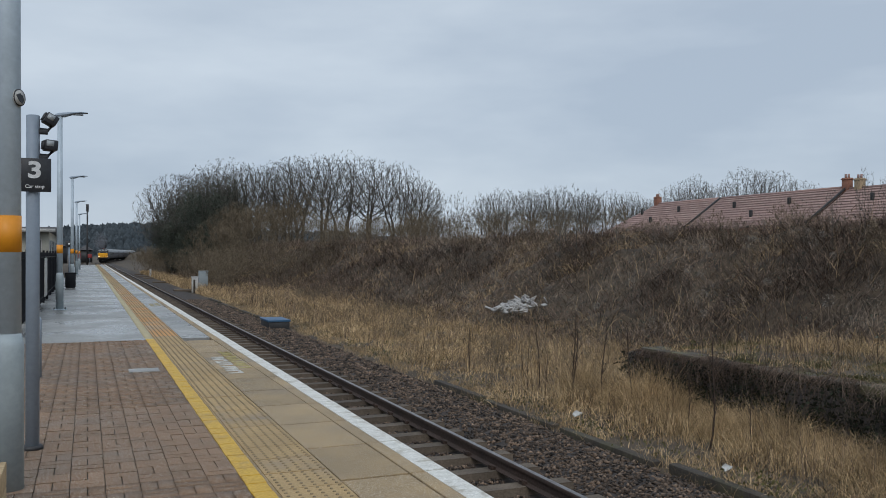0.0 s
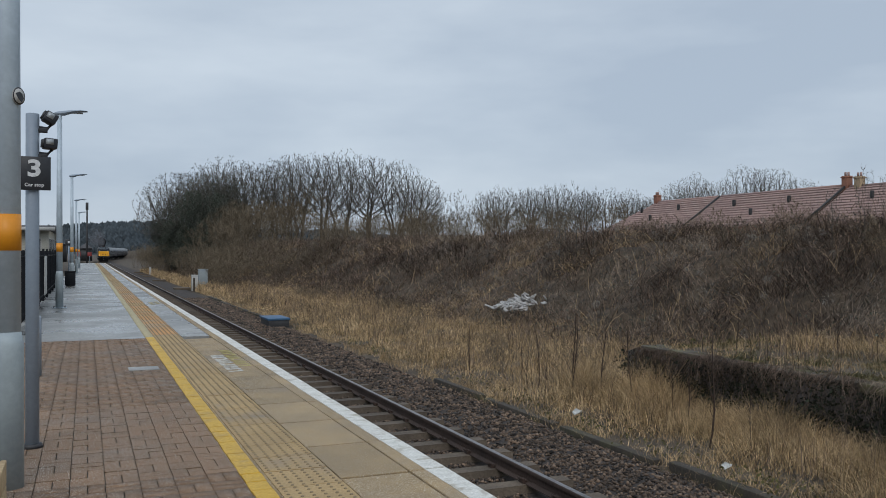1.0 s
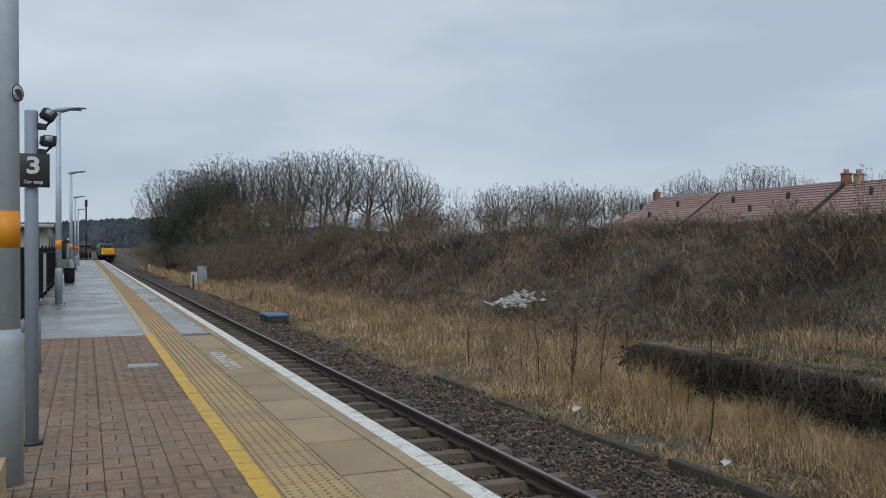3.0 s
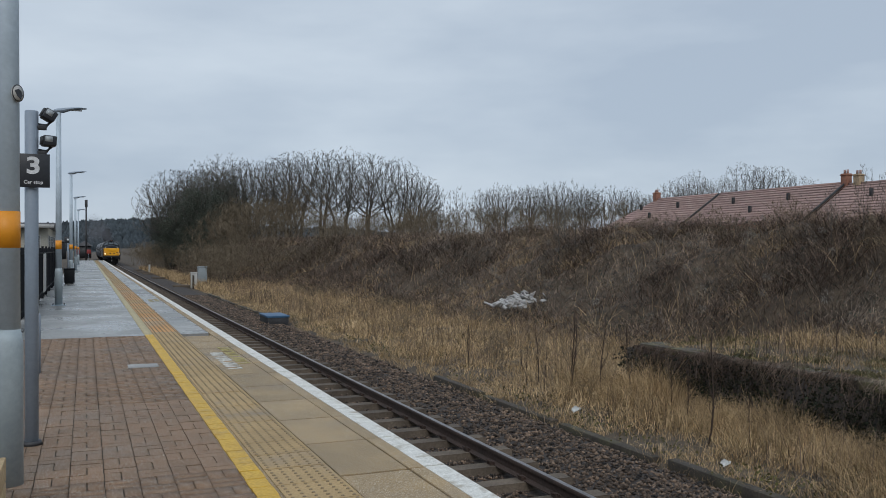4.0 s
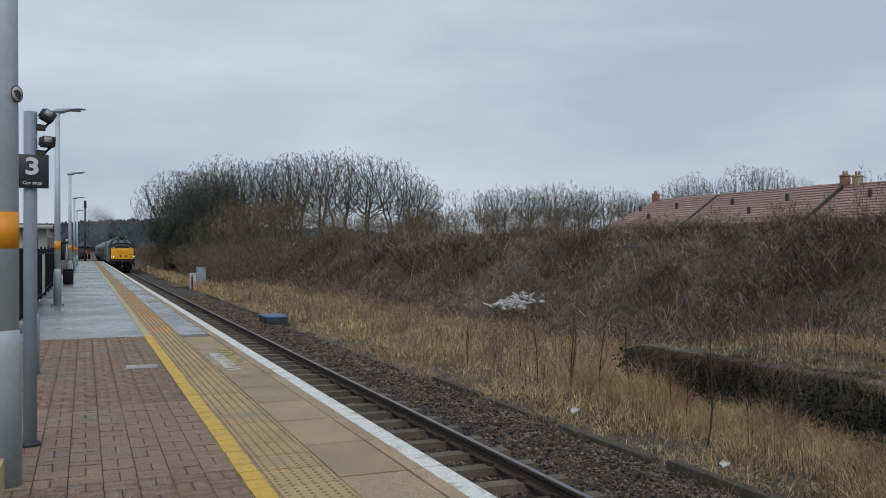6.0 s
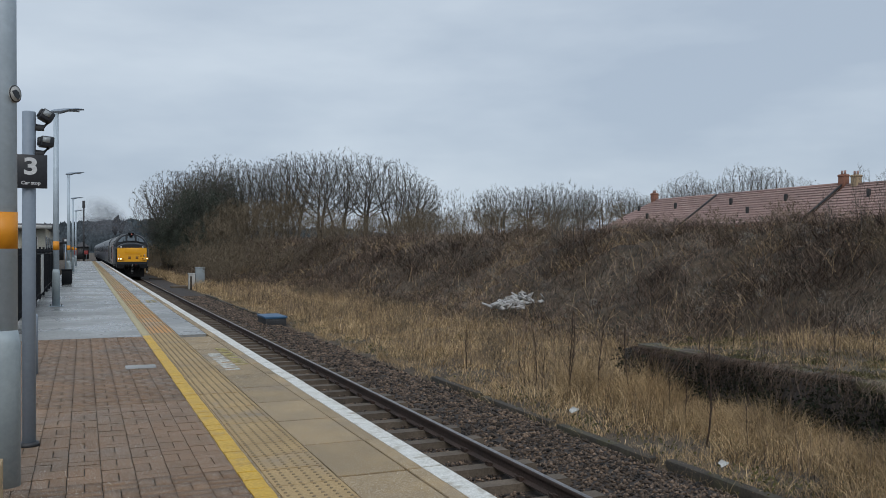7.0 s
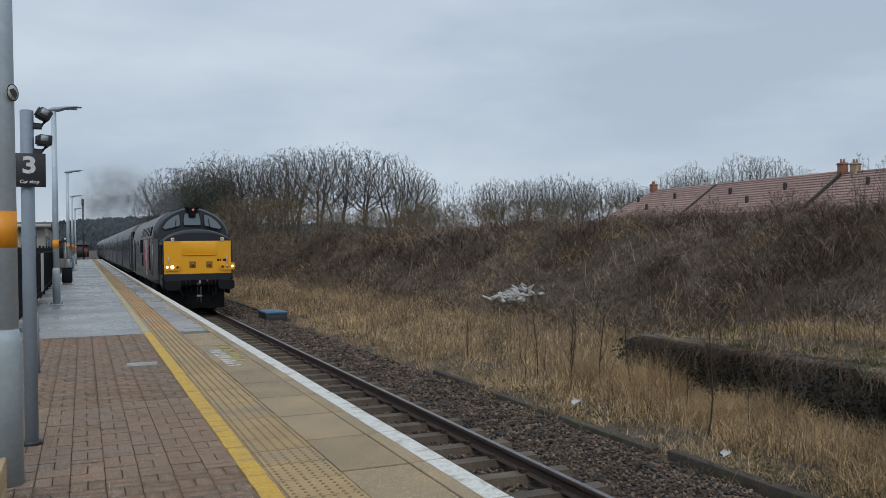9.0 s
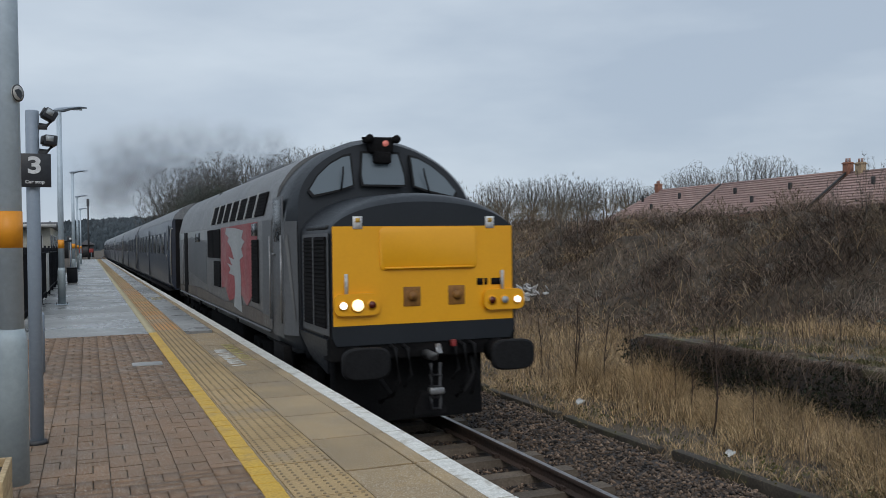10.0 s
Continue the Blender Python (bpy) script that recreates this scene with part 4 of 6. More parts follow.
    for k in range(3):
        part("exhaust", boxed(-0.16, 0.16, 6.0 + 1.2 * k, 6.5 + 1.2 * k, 3.78, 3.86, 0.02), "loco_black", roof_ex)
    part("roof_rib", boxed(-1.0, 1.0, 10.0, 10.06, 3.4, 3.55), "loco_mid", body)
    part("fuel_tank", boxed(-1.15, 1.15, 6.3, 10.6, 0.38, 1.02, 0.08), "loco_black", loco, "grimy black fuel tank")
    bogie(loco, 1.3, 5.9, (1.9, 3.55, 5.2))
    bogie(loco, 11.2, 15.8, (11.9, 13.55, 15.2))
    return loco


def make_coach():
    """Origin at rail level at the leading end."""
    coach = empty("coach")
    tagged(coach, "dark navy passenger coach with a grey roof, part of the train", "railway coach", group="coaches behind the locomotive")
    L = 19.6
    full = [(1.22, 1.05), (1.33, 1.25), (1.37, 1.9), (1.36, 2.6), (1.30, 3.18), (1.26, 3.24)]
    bm = bmesh.new()
    loft(bm, [[(x, y, z) for x, z in full + [(-a, b) for a, b in reversed(full)]] for y in (0.0, L)])
    body = part("body", bm, "coach_blue", coach, "glossy dark navy coach side")
    roof = [(1.28, 3.23), (1.22, 3.36), (1.02, 3.56), (0.72, 3.71), (0.36, 3.79), (0.0, 3.81)]
    bm = bmesh.new()
    loft(bm, [[(x, y, z) for x, z in roof + [(-a, b) for a, b in reversed(roof) if a > 0]] for y in (-0.02, L + 0.02)])
    r = part("roof", bm, "coach_roof", coach, "grey curved roof")
    for k in range(6):
        part("roof_vent", boxed(-0.15, 0.15, 1.6 + 3.2 * k, 1.95 + 3.2 * k, 3.78, 3.88, 0.03), "coach_roof", r)
    for s in (-1, 1):
        for k in range(8):
            y = 2.15 + 2.0 * k
            w = part("window", boxed(s * 1.365 - 0.012, s * 1.365 + 0.012, y, y + 1.25, 2.12, 2.86, 0.01), "coach_blue", body, "dark coach window")
            part("pane", boxed(s * 1.374 - 0.008, s * 1.374 + 0.008, y + 0.05, y + 1.20, 2.17, 2.81, 0.004), "window", w)
        for y in (0.55, 9.9, 18.35):
            d = part("door", boxed(s * 1.372 - 0.010, s * 1.372 + 0.010, y, y + 0.68, 1.22, 3.05, 0.004), "coach_blue", body, "navy slam door")
            part("door_window", boxed(s * 1.378 - 0.008, s * 1.378 + 0.008, y + 0.12, y + 0.56, 2.25, 2.90, 0.004), "window", d)
            part("handle", tubed([(s * 1.40, y + 0.60, 1.95), (s * 1.40, y + 0.60, 2.15)], 0.016, 6), "steel", d)
        part("handrail", tubed([(s * 1.36, -0.03, 1.5), (s * 1.36, -0.05, 2.9), (s * 1.30, -0.03, 2.95)], 0.018, 8), "dull_white", body, "white end handrail")
        part("footboard", boxed(s * 1.30 - 0.12, s * 1.30 + 0.12, 0.3, L - 0.3, 1.0, 1.05), "loco_black", body)
        part("underframe_box", boxed(s * 0.85 - 0.3, s * 0.85 + 0.3, 6.5, 9.5, 0.45, 1.05, 0.03), "loco_black", coach)
        part("underframe_box", boxed(s * 0.85 - 0.3, s * 0.85 + 0.3, 10.3, 12.6, 0.5, 1.05, 0.03), "loco_black", coach)
    part("end_panel", boxed(-1.21, 1.21, -0.03, -0.004, 1.10, 3.22, 0.004), "loco_black", coach, "black coach end")
    part("gangway", boxed(-0.55, 0.55, -0.42, 0.0, 1.10, 3.10, 0.04), "rubber", coach, "black corridor connection")
    part("gangway", boxed(-0.55, 0.55, L, L + 0.32, 1.10, 3.10, 0.04), "rubber", coach)
    for s in (-1, 1):
        buffer(coach, s * 0.87, 0.0, 1.05, -1, 0.45, 0.34)
    bogie(coach, 1.6, 4.9, (2.0, 4.5), 0.46)
    bogie(coach, L - 4.9, L - 1.6, (L - 4.5, L - 2.0), 0.46)
    return coach


# the sky's blue-grey reflection is put into the windscreen base colour
M["screen"] = mat("sky_tinted_cab_glass", (0.105, 0.128, 0.145), (0.092, 0.114, 0.131), 0.6, 8, 0.05, 0.0, grain=0.0)
M["pod_red"] = glow("dim_red_lamp", (0.55, 0.16, 0.13), 0.35)
locomotive = make_loco()
coaches = [make_coach()]
for k in range(5):
    coaches.append(copy_thing(coaches[0], Matrix()))


# ---- things on the platform ----
def lamp_column(x, y, plated):
    """Galvanised column with a wider base, an orange band and a flat lantern over the platform."""
    lamp = empty("street_lamp", (x, y, 0))
    tagged(lamp, "galvanised lamp column with an orange band and flat lantern", "street lamp", group="lamp columns along the platform")
    if plated:
        part("base_plate", boxed(-0.17, 0.17, -0.17, 0.17, 0, 0.015, 0.004), "galv", lamp)
    for a in (-1, 1) if plated else ():
        for b in (-1, 1):
            part("bolt", tubed([(a * 0.13, b * 0.13, 0.01), (a * 0.13, b * 0.13, 0.05)], 0.014, 6), "dark_steel", lamp)
    rb = 0.092
    base = part("column_base", tubed([(0, 0, 0), (0, 0, 0.80), (0, 0, 0.86), (0, 0, 0.94)], [rb, rb, rb, 0.076], 24), "galv_old", lamp, "wider lower section with a door")
    part("door", boxed(-rb - 0.004, -rb + 0.008, -0.045, 0.045, 0.30, 0.72, 0.006), "galv_old", base)
    part("shaft", tubed([(0, 0, 0.93), (0, 0, 4.93)], [0.076, 0.060], 24), "galv", lamp)
    part("band", tubed([(0, 0, 1.43), (0, 0, 1.65)], [0.0765, 0.0757], 24), "orange", lamp, "orange reflective band")
    head = bmesh.new()
    prof = ((-0.12, 4.94, 0.06, 0.06), (-0.04, 4.945, 0.08, 0.12), (0.12, 4.965, 0.09, 0.13), (0.28, 5.005, 0.11, 0.085), (0.50, 5.035, 0.12, 0.055), (0.66, 5.035, 0.08, 0.03))
    loft(head, [[(px, w * math.cos(a), pz + h * 0.5 * math.sin(a)) for a in (2 * math.pi * k / 12 for k in range(12))] for px, pz, w, h in prof])
    lan = part("lantern", head, "grey_paint", lamp, "flat grey lantern")
    part("diffuser", boxed(0.26, 0.55, -0.07, 0.07, 4.972, 4.99), "lens_clear", lan)
    return lamp


lamp_column(-0.442, 5.84, False)
near_lamp = lamp_column(-0.64, 24.1, True)
copy_thing(near_lamp, pose(-0.63, 43.6, 0))
copy_thing(near_lamp, pose(-0.66, 64.0, 0))
copy_thing(near_lamp, pose(-0.62, 84.0, 0))
# round sticker on the near column
st = empty("round_sticker", (-0.381, 5.79, 2.36))
st.rotation_euler = (0, 0, radians(55))
tagged(st, "round white sticker with a dark shape on the lamp column", "sticker")
part("disc", tubed([(0, 0.0, 0), (0, -0.006, 0)], 0.052, 24), "dull_white", st)
part("ring", tubed([(0, -0.004, 0), (0, -0.0065, 0)], 0.052, 24), "sign_black", st)
part("face", tubed([(0, -0.006, 0), (0, -0.0085, 0)], 0.044, 24), "dull_white", st)
part("dark_shape", slab(bmesh.new(), [(-0.034, -0.0085, 0.012), (-0.01, -0.0085, -0.018), (0.018, -0.0085, -0.034), (0.034, -0.0085, -0.01), (0.022, -0.0085, 0.014), (0.0, -0.0085, 0.026)], (0, -0.003, 0)), "sign_black", st)

# post with the car stop sign and two floodlights
post = empty("sign_post", (-0.365, 6.97, 0))
tagged(post, "grey steel post carrying a car stop sign and floodlights", "sign post")
part("pole", tubed([(0, 0, 0), (0, 0, 2.425), (0, 0, 2.43)], [0.047, 0.046, 0.04], 24), "grey_paint", post)
part("collar", tubed([(0, 0, 0), (0, 0, 0.03)], [0.075, 0.065], 20), "dark_steel", post)
sg = part("sign", boxed(-0.095, 0.124, -0.074, -0.060, 1.868, 2.110, 0.003), "sign_black", post, "black sign with a white numeral")
words("numeral", "3", 0.165, "white", sg, pose(0.016, -0.0755, 2.020, 90), 1.22, 0.005)
words("lettering", "Car stop", 0.034, "white", sg, pose(0.016, -0.0755, 1.905, 90), 1.05, 0.0008)
for z, tilt in ((2.400, 28), (2.212, 4)):
    fl = part("floodlight", boxed(-0.045, 0.045, -0.06, 0.06, -0.038, 0.038, 0.010), "sign_black", post, "small black floodlight")
    fl.matrix_basis = pose(0.115, -0.005, z, 0, tilt, 12)
    part("cooling_fin", boxed(-0.056, -0.04, -0.04, 0.04, -0.028, 0.028), "dark_steel", fl)
    part("front_glass", boxed(-0.035, 0.015, -0.064, -0.058, -0.01, 0.030), "lens_clear", fl)
    part("bracket", tubed([(0.04, 0, z - 0.07), (0.10, 0, z - 0.075), (0.13, 0, z - 0.04)], 0.013, 8), "sign_black", post)
    part("bracket_foot", boxed(0.04, 0.10, -0.03, 0.03, z - 0.105, z - 0.075, 0.005), "dark_steel", post)

pole = empty("short_post", (-0.52, 11.0, 0))
tagged(pole, "short grey steel post at the back of the platform", "post")
part("pole", tubed([(0, 0, 0), (0, 0, 0.66), (0, 0, 0.69)], [0.040, 0.040, 0.028], 16), "grey_paint", pole)

planter = empty("wooden_planter", (-0.70, 5.02, 0))
tagged(planter, "pale varnished timber planter box beside the lamp column", "planter")
for k in range(2):
    z0 = 0.02 + 0.135 * k
    for x0, x1, y0, y1 in ((-0.28, -0.25, -0.28, 0.28), (0.265, 0.295, -0.28, 0.28), (-0.25, 0.265, -0.28, -0.25), (-0.25, 0.265, 0.25, 0.28)):
        part("board", boxed(x0, x1, y0, y1, z0, z0 + 0.128, 0.004), "wood", planter)
part("soil", boxed(-0.25, 0.265, -0.25, 0.25, 0.0, 0.24), "old_timber", planter)

bin_ = empty("litter_bin", (-0.63, 39.2, 0))
tagged(bin_, "black square litter bin beside the lamp columns", "bin")
part("body", boxed(-0.20, 0.20, -0.2, 0.2, 0.04, 0.58, 0.02), "black", bin_)
part("lid", boxed(-0.215, 0.215, -0.215, 0.215, 0.585, 0.64, 0.015), "black", bin_)
part("plinth", boxed(-0.17, 0.17, -0.17, 0.17, 0, 0.04), "dark_steel", bin_)

fence = empty("fence", (-1.16, 0, 0))
tagged(fence, "black steel railing fence along the back of the platform", "fence")
bm = tubed([(0, 0, 0.08), (0, 0, 1.40), (0, 0, 1.46)], [0.012, 0.012, 0.003], 5)
pale_me = bpy.data.meshes.new("pale")
bm.to_mesh(pale_me)
pale_me.materials.append(M["black"])
for i in range(285):
    piece("pale", pale_me, fence, pose(0, 15.2 + 0.115 * i, 0))
for k in range(14):
    y = 15.1 + 2.5 * k
    part("post", boxed(-0.03, 0.03, y - 0.03, y + 0.03, -0.1, 1.52, 0.006), "black", fence)
for z in (0.18, 1.30):
    part("rail", boxed(-0.018, 0.018, 15.1, 48.0, z, z + 0.04), "black", fence)
part("backing_panel", boxed(-0.09, -0.05, 19.5, 26.5, -0.1, 1.42), "black", fence, "dark solid panels behind the bars")
part("backing_panel", boxed(-0.09, -0.05, 29.0, 47.5, -0.1, 1.42), "black", fence)
part("notice", boxed(0.03, 0.05, 27.4, 28.9, 0.18, 1.30, 0.004), "dull_white", fence, "white notice panel")


# ---- station buildings beyond the fence ----
def shelter():
    b = empty("waiting_shelter", (-3.4, 56, -0.12))
    tagged(b, "low cream waiting shelter with a flat overhanging roof", "shelter")
    part("wall", boxed(-2.6, 1.3, 0, 16, 0, 2.85), "cream", b)
    part("roof", boxed(-3.0, 1.75, -0.7, 16.6, 2.88, 3.10, 0.03), "lead", b, "flat grey roof")
    part("fascia", boxed(-2.98, 1.70, -0.76, -0.68, 2.80, 3.00), "dull_white", b)
    for k in range(3):
        w = part("window", boxed(-2.2 + 1.15 * k, -1.35 + 1.15 * k, -0.05, 0.03, 1.1, 2.4), "dull_white", b)
        part("pane", boxed(-2.14 + 1.15 * k, -1.41 + 1.15 * k, -0.06, -0.045, 1.16, 2.34), "window", w)
    for k in range(5):
        w = part("window", boxed(1.28, 1.34, 1 + 3 * k, 2.6 + 3 * k, 0.9, 2.4), "dull_white", b)
        part("pane", boxed(1.335, 1.35, 1.06 + 3 * k, 2.54 + 3 * k, 0.96, 2.34), "window", w)
    part("gable", slab(bmesh.new(), [(-1.4, 18, 0), (1.5, 18, 0), (1.5, 18, 2.3), (0.1, 18, 3.3), (-1.4, 18, 3.3)], (0, 6, 0)), "dull_white", b, "pale gabled end")
    part("poster", boxed(0.5, 1.1, 17.9, 17.98, 1.5, 2.2), "red", b, "red poster")


shelter()


def small_sign(x, y, z0, z1, w, material, label, cat="sign"):
    s = empty("platform_sign", (x, y, 0))
    tagged(s, label, cat)
    part("post", tubed([(0, 0, 0), (0, 0, z1)], 0.03, 10), "grey_paint", s)
    part("board", boxed(-w / 2, w / 2, -0.04, -0.01, z0, z1, 0.004), material, s)
    return s


sg2 = small_sign(-0.82, 47.0, 1.75, 2.05, 0.34, "sign_black", "small black sign with a white mark on a post")
part("mark", boxed(-0.05, 0.05, -0.048, -0.04, 1.86, 1.96), "white", sg2)
small_sign(-1.0, 118.0, 0.9, 1.5, 0.6, "red", "red and white board beyond the platform end")
small_sign(0.35, 121.0, 0.9, 1.4, 0.5, "red", "red board at the platform end")
mast = empty("signal_mast", (0.05, 128, -0.9))
tagged(mast, "dark slender signal mast beyond the platform", "mast")
part("pole", tubed([(0, 0, 0), (0, 0, 9.0)], [0.13, 0.10], 10), "dark_steel", mast)
part("head", boxed(-0.18, 0.18, -0.1, 0.1, 8.1, 9.1, 0.03), "dark_steel", mast)
# dark sheds and a wall beyond the platform's far end
for x, y, w, d, h in ((-5.5, 150, 5, 8, 2.8), (-0.2, 165, 2.2, 6, 2.2)):
    s = empty("shed", (x, y, -0.12))
    tagged(s, "dark low shed beyond the end of the platform", "shed")
    part("wall", boxed(-w / 2, w / 2, 0, d, 0, h), "dark_steel", s)
    part("roof", slab(bmesh.new(), [(-w / 2 - 0.2, -0.3, h), (w / 2 + 0.2, -0.3, h), (0, -0.3, h + 0.9)], (0, d + 0.6, 0)), "lead", s)


# ---- lineside things ----
def lineside_box(name, x, y, w, d, h, material, lid, label, cat):
    z = float(ground_z(x, y)) - 0.02 if x > 6.7 else -1.20
    b = empty(name, (x, y, z))
    tagged(b, label, cat)
    part("body", boxed(-w / 2, w / 2, -d / 2, d / 2, 0, h, 0.012), material, b)
    part("lid", boxed(-w / 2 - 0.03, w / 2 + 0.03, -d / 2 - 0.03, d / 2 + 0.03, h, h + 0.07, 0.012), lid, b)
    return b


lineside_box("cable_box", 6.15, 30.6, 0.72, 1.5, 0.26, "dark_steel", "blue", "low dark lineside box with a blue lid", "equipment box")
cab2 = lineside_box("equipment_cabinet", 7.95, 66.0, 0.62, 0.62, 1.30, "cabinet", "cabinet", "pale blue-grey lineside equipment cabinet", "cabinet")
part("door", boxed(-0.27, 0.27, -0.325, -0.308, 0.1, 1.2, 0.004), "cabinet", cab2)
lineside_box("marker_box", 6.80, 61.0, 0.40, 0.40, 1.02, "dull_white", "dull_white", "small weathered white lineside box", "cabinet")
mk = empty("marker_post", (6.60, 59.5, -1.2))
tagged(mk, "short dark timber marker post beside the track", "post")
part("pole", boxed(-0.06, 0.06, -0.06, 0.06, 0, 0.9, 0.01), "old_timber", mk)
for x, y, w in ((6.1, 62.5, 1.1), (5.95, 81.0, 1.1), (5.9, 95.0, 1.0), (5.85, 103.0, 1.1), (5.9, 113.0, 1.0)):
    s = empty("concrete_lid", (x, y, -1.2))
    tagged(s, "flat concrete trough lid beside the ballast", "trough lid", group="trough lids")
    part("slab", boxed(-w / 2, w / 2, -0.5, 0.5, 0.0, 0.16, 0.02), "sleeper", s)
wp = empty("distance_post", (6.7, 104, -1.15))
tagged(wp, "small white marker post beside the track", "post")
part("pole", boxed(-0.1, 0.1, -0.05, 0.05, 0, 0.85, 0.01), "dull_white", wp)
# timber edging along the ballast's far side
edging = empty("timber_edging")
tagged(edging, "old mossy timber edging along the ballast", "edging")
for k, (y0, y1) in enumerate(((4.0, 6.35), (6.45, 8.9), (9.0, 11.5), (11.6, 14.1), (14.2, 16.5), (31.0, 36.0), (36.2, 41.5), (41.7, 47.0), (47.2, 52.0))):
    x = 6.62 + 0.03 * math.sin(k * 2.3)
    part("baulk", boxed(x - 0.075, x + 0.075, y0 + 0.10 * math.sin(k * 3.1) ** 2, y1 - 0.22 * math.sin(k * 2.2) ** 2, -1.34, -1.168 + 0.025 * math.sin(k * 1.7), 0.02), "old_timber", edging)

# ---- disused platform on the far side ----
old = empty("old_platform")
tagged(old, "disused overgrown platform with a dark ivy-clad edge", "platform", kind="structure")
OLD_X, OLD_END = 8.95, 13.2
part("wall", boxed(OLD_X + 0.06, OLD_X + 0.42, -6, OLD_END - 0.05, -1.4, -0.344), "brickwork", old)
part("end_wall", boxed(OLD_X + 0.43, 12.5, OLD_END - 0.4, OLD_END - 0.05, -1.4, -0.44), "brickwork", old)
y, k = -6.0, 0
while y < OLD_END - 0.9:
    k += 1
    sag = 0.05 * math.sin(k * 2.7) ** 2 + 0.05 * max(0.0, y - 10.6) / 2.0
    part("coping_stone", boxed(OLD_X + 0.07 * math.sin(k * 1.9), OLD_X + 0.50, y + 0.01, y + 0.87 - 0.12 * math.sin(k * 1.3) ** 2, -0.34, -0.19 - sag, 0.03), "old_stone", old)
    y += 0.9


# ---- houses beyond the bank ----
def terrace(x, y0, y1, ridge, hip_far, chimneys, base=2.6):
    """A terrace that runs along the railway; its near roof slope faces the line."""
    h = empty("house", (x, y0, base))
    tagged(h, "brick terrace house with a red clay tiled roof and chimney", "house", group="houses behind the bank")
    L, eave, run = y1 - y0, ridge - 3.1 - base, 4.6
    top = ridge - base
    part("wall", boxed(-run + 0.4, run - 0.4, 0.1, L - 0.1, -0.6, eave), "house_brick", h)
    hip = 4.0 if hip_far else 0.0
    a = [(-run, 0, eave), (-run, L, eave), (0, L - hip, top), (0, 0, top)]
    r = part("roof", slab(bmesh.new(), a, (0, 0, -0.12)), "tile", h, "red clay tiled roof")
    part("rear_slope", slab(bmesh.new(), [(run, 0, eave), (0, 0, top), (0, L - hip, top), (run, L, eave)], (0, 0, -0.12)), "tile", r)
    if hip:
        part("hip", slab(bmesh.new(), [(-run, L, eave), (run, L, eave), (0, L - hip, top)], (0, 0, -0.10)), "tile", r)
    part("ridge", tubed([(0, 0, top), (0, L - hip, top)], 0.14, 8), "tile", r)
    # courses of tiles as low steps
    n = 13
    for i in range(n):
        f0 = i / n
        xx, zz = -run + run * f0, eave + (top - eave) * f0
        l = L - hip * f0
        part("tile_course", slab(bmesh.new(), [(xx, 0.02, zz + 0.10), (xx, l - 0.02, zz + 0.10), (xx + run / n * 1.05, l - hip / n, zz + (top - eave) / n + 0.012), (xx + run / n * 1.05, 0.02, zz + (top - eave) / n + 0.012)], (0, 0, -0.03)), "tile", r)
    part("gable_trim", tubed([(-run, 0, eave + 0.06), (0, 0, top + 0.08)], 0.10, 6), "dark_steel", r, "dark verge trim")
    for f, material in chimneys:
        c = part("chimney", boxed(-0.30, 0.30, L * f - 0.30, L * f + 0.30, top - 0.6, top + 0.80, 0.02), material, h, "brick chimney")
        part("cap", boxed(-0.35, 0.35, L * f - 0.35, L * f + 0.35, top + 0.64, top + 0.73), material, c)
        for d in (-0.15, 0.15):
            part("chimney_pot", tubed([(0, L * f + d, top + 0.78), (0, L * f + d, top + 1.12)], [0.10, 0.09], 10), "tile", c)
    for f, g in ((0.3, 0.62), (0.75, 0.62), (0.5, 0.30)):
        part("roof_vent", boxed(-run * (1 - g) - 0.12, -run * (1 - g) + 0.12, L * f - 0.12, L * f + 0.12, eave + (top - eave) * g, eave + (top - eave) * g + 0.60, 0.03), "dark_steel", h)
    for k in range(max(1, int(L / 4))):
        w = part("window", boxed(-run + 0.36, -run + 0.42, 1.5 + 4 * k, 2.9 + 4 * k, eave - 1.7, eave - 0.5), "dull_white", h)
        part("pane", boxed(-run + 0.34, -run + 0.37, 1.58 + 4 * k, 2.82 + 4 * k, eave - 1.62, eave - 0.58), "window", w)


terrace(58, 68.9, 83.0, 6.85, True, ((0.72, "house_brick"),))
terrace(58, 53.4, 68.7, 6.85, False, ((0.0, "house_brick"),))
terrace(58, 38.0, 53.2, 6.72, False, ((0.93, "buff_brick"), (0.3, "house_brick")))

# white rubble heap at the foot of the bank
rub = empty("rubble_heap", (13.9, 27.2, 0))
tagged(rub, "heap of broken white boards and rubble in the brambles", "rubble heap")
rr = random.Random(3)
for k in range(120):
    bm = boxed(-0.13, 0.13, -0.06, 0.06, -0.014, 0.014)
    o = part("slab", bm, "rubble", rub)
    dx, dy = rr.gauss(0, 0.42), rr.gauss(0, 0.30)
    o.matrix_basis = pose(dx, dy, float(ground_z(13.9 + dx, 27.2 + dy)) + 0.66 + rr.uniform(0, 0.16) * math.exp(-dy * dy), rr.uniform(-50, 50), rr.uniform(-40, 40), rr.uniform(0, 180))
for x, y, k in ((6.88, 8.06, 1.0), (6.95, 11.5, 1.2)):
    lit = empty("litter", (x, y, -1.24))
    lit.scale = (k, k, k)
    tagged(lit, "crumpled white scrap of litter in the dead grass", "litter", group="scraps of litter")
    part("sheet", slab(bmesh.new(), [(-0.06, -0.03, 0.14), (0.03, -0.05, 0.18), (0.08, 0.02, 0.15), (0.01, 0.05, 0.19), (-0.05, 0.04, 0.16)], (0.01, 0.01, 0.02)), "dull_white", lit)



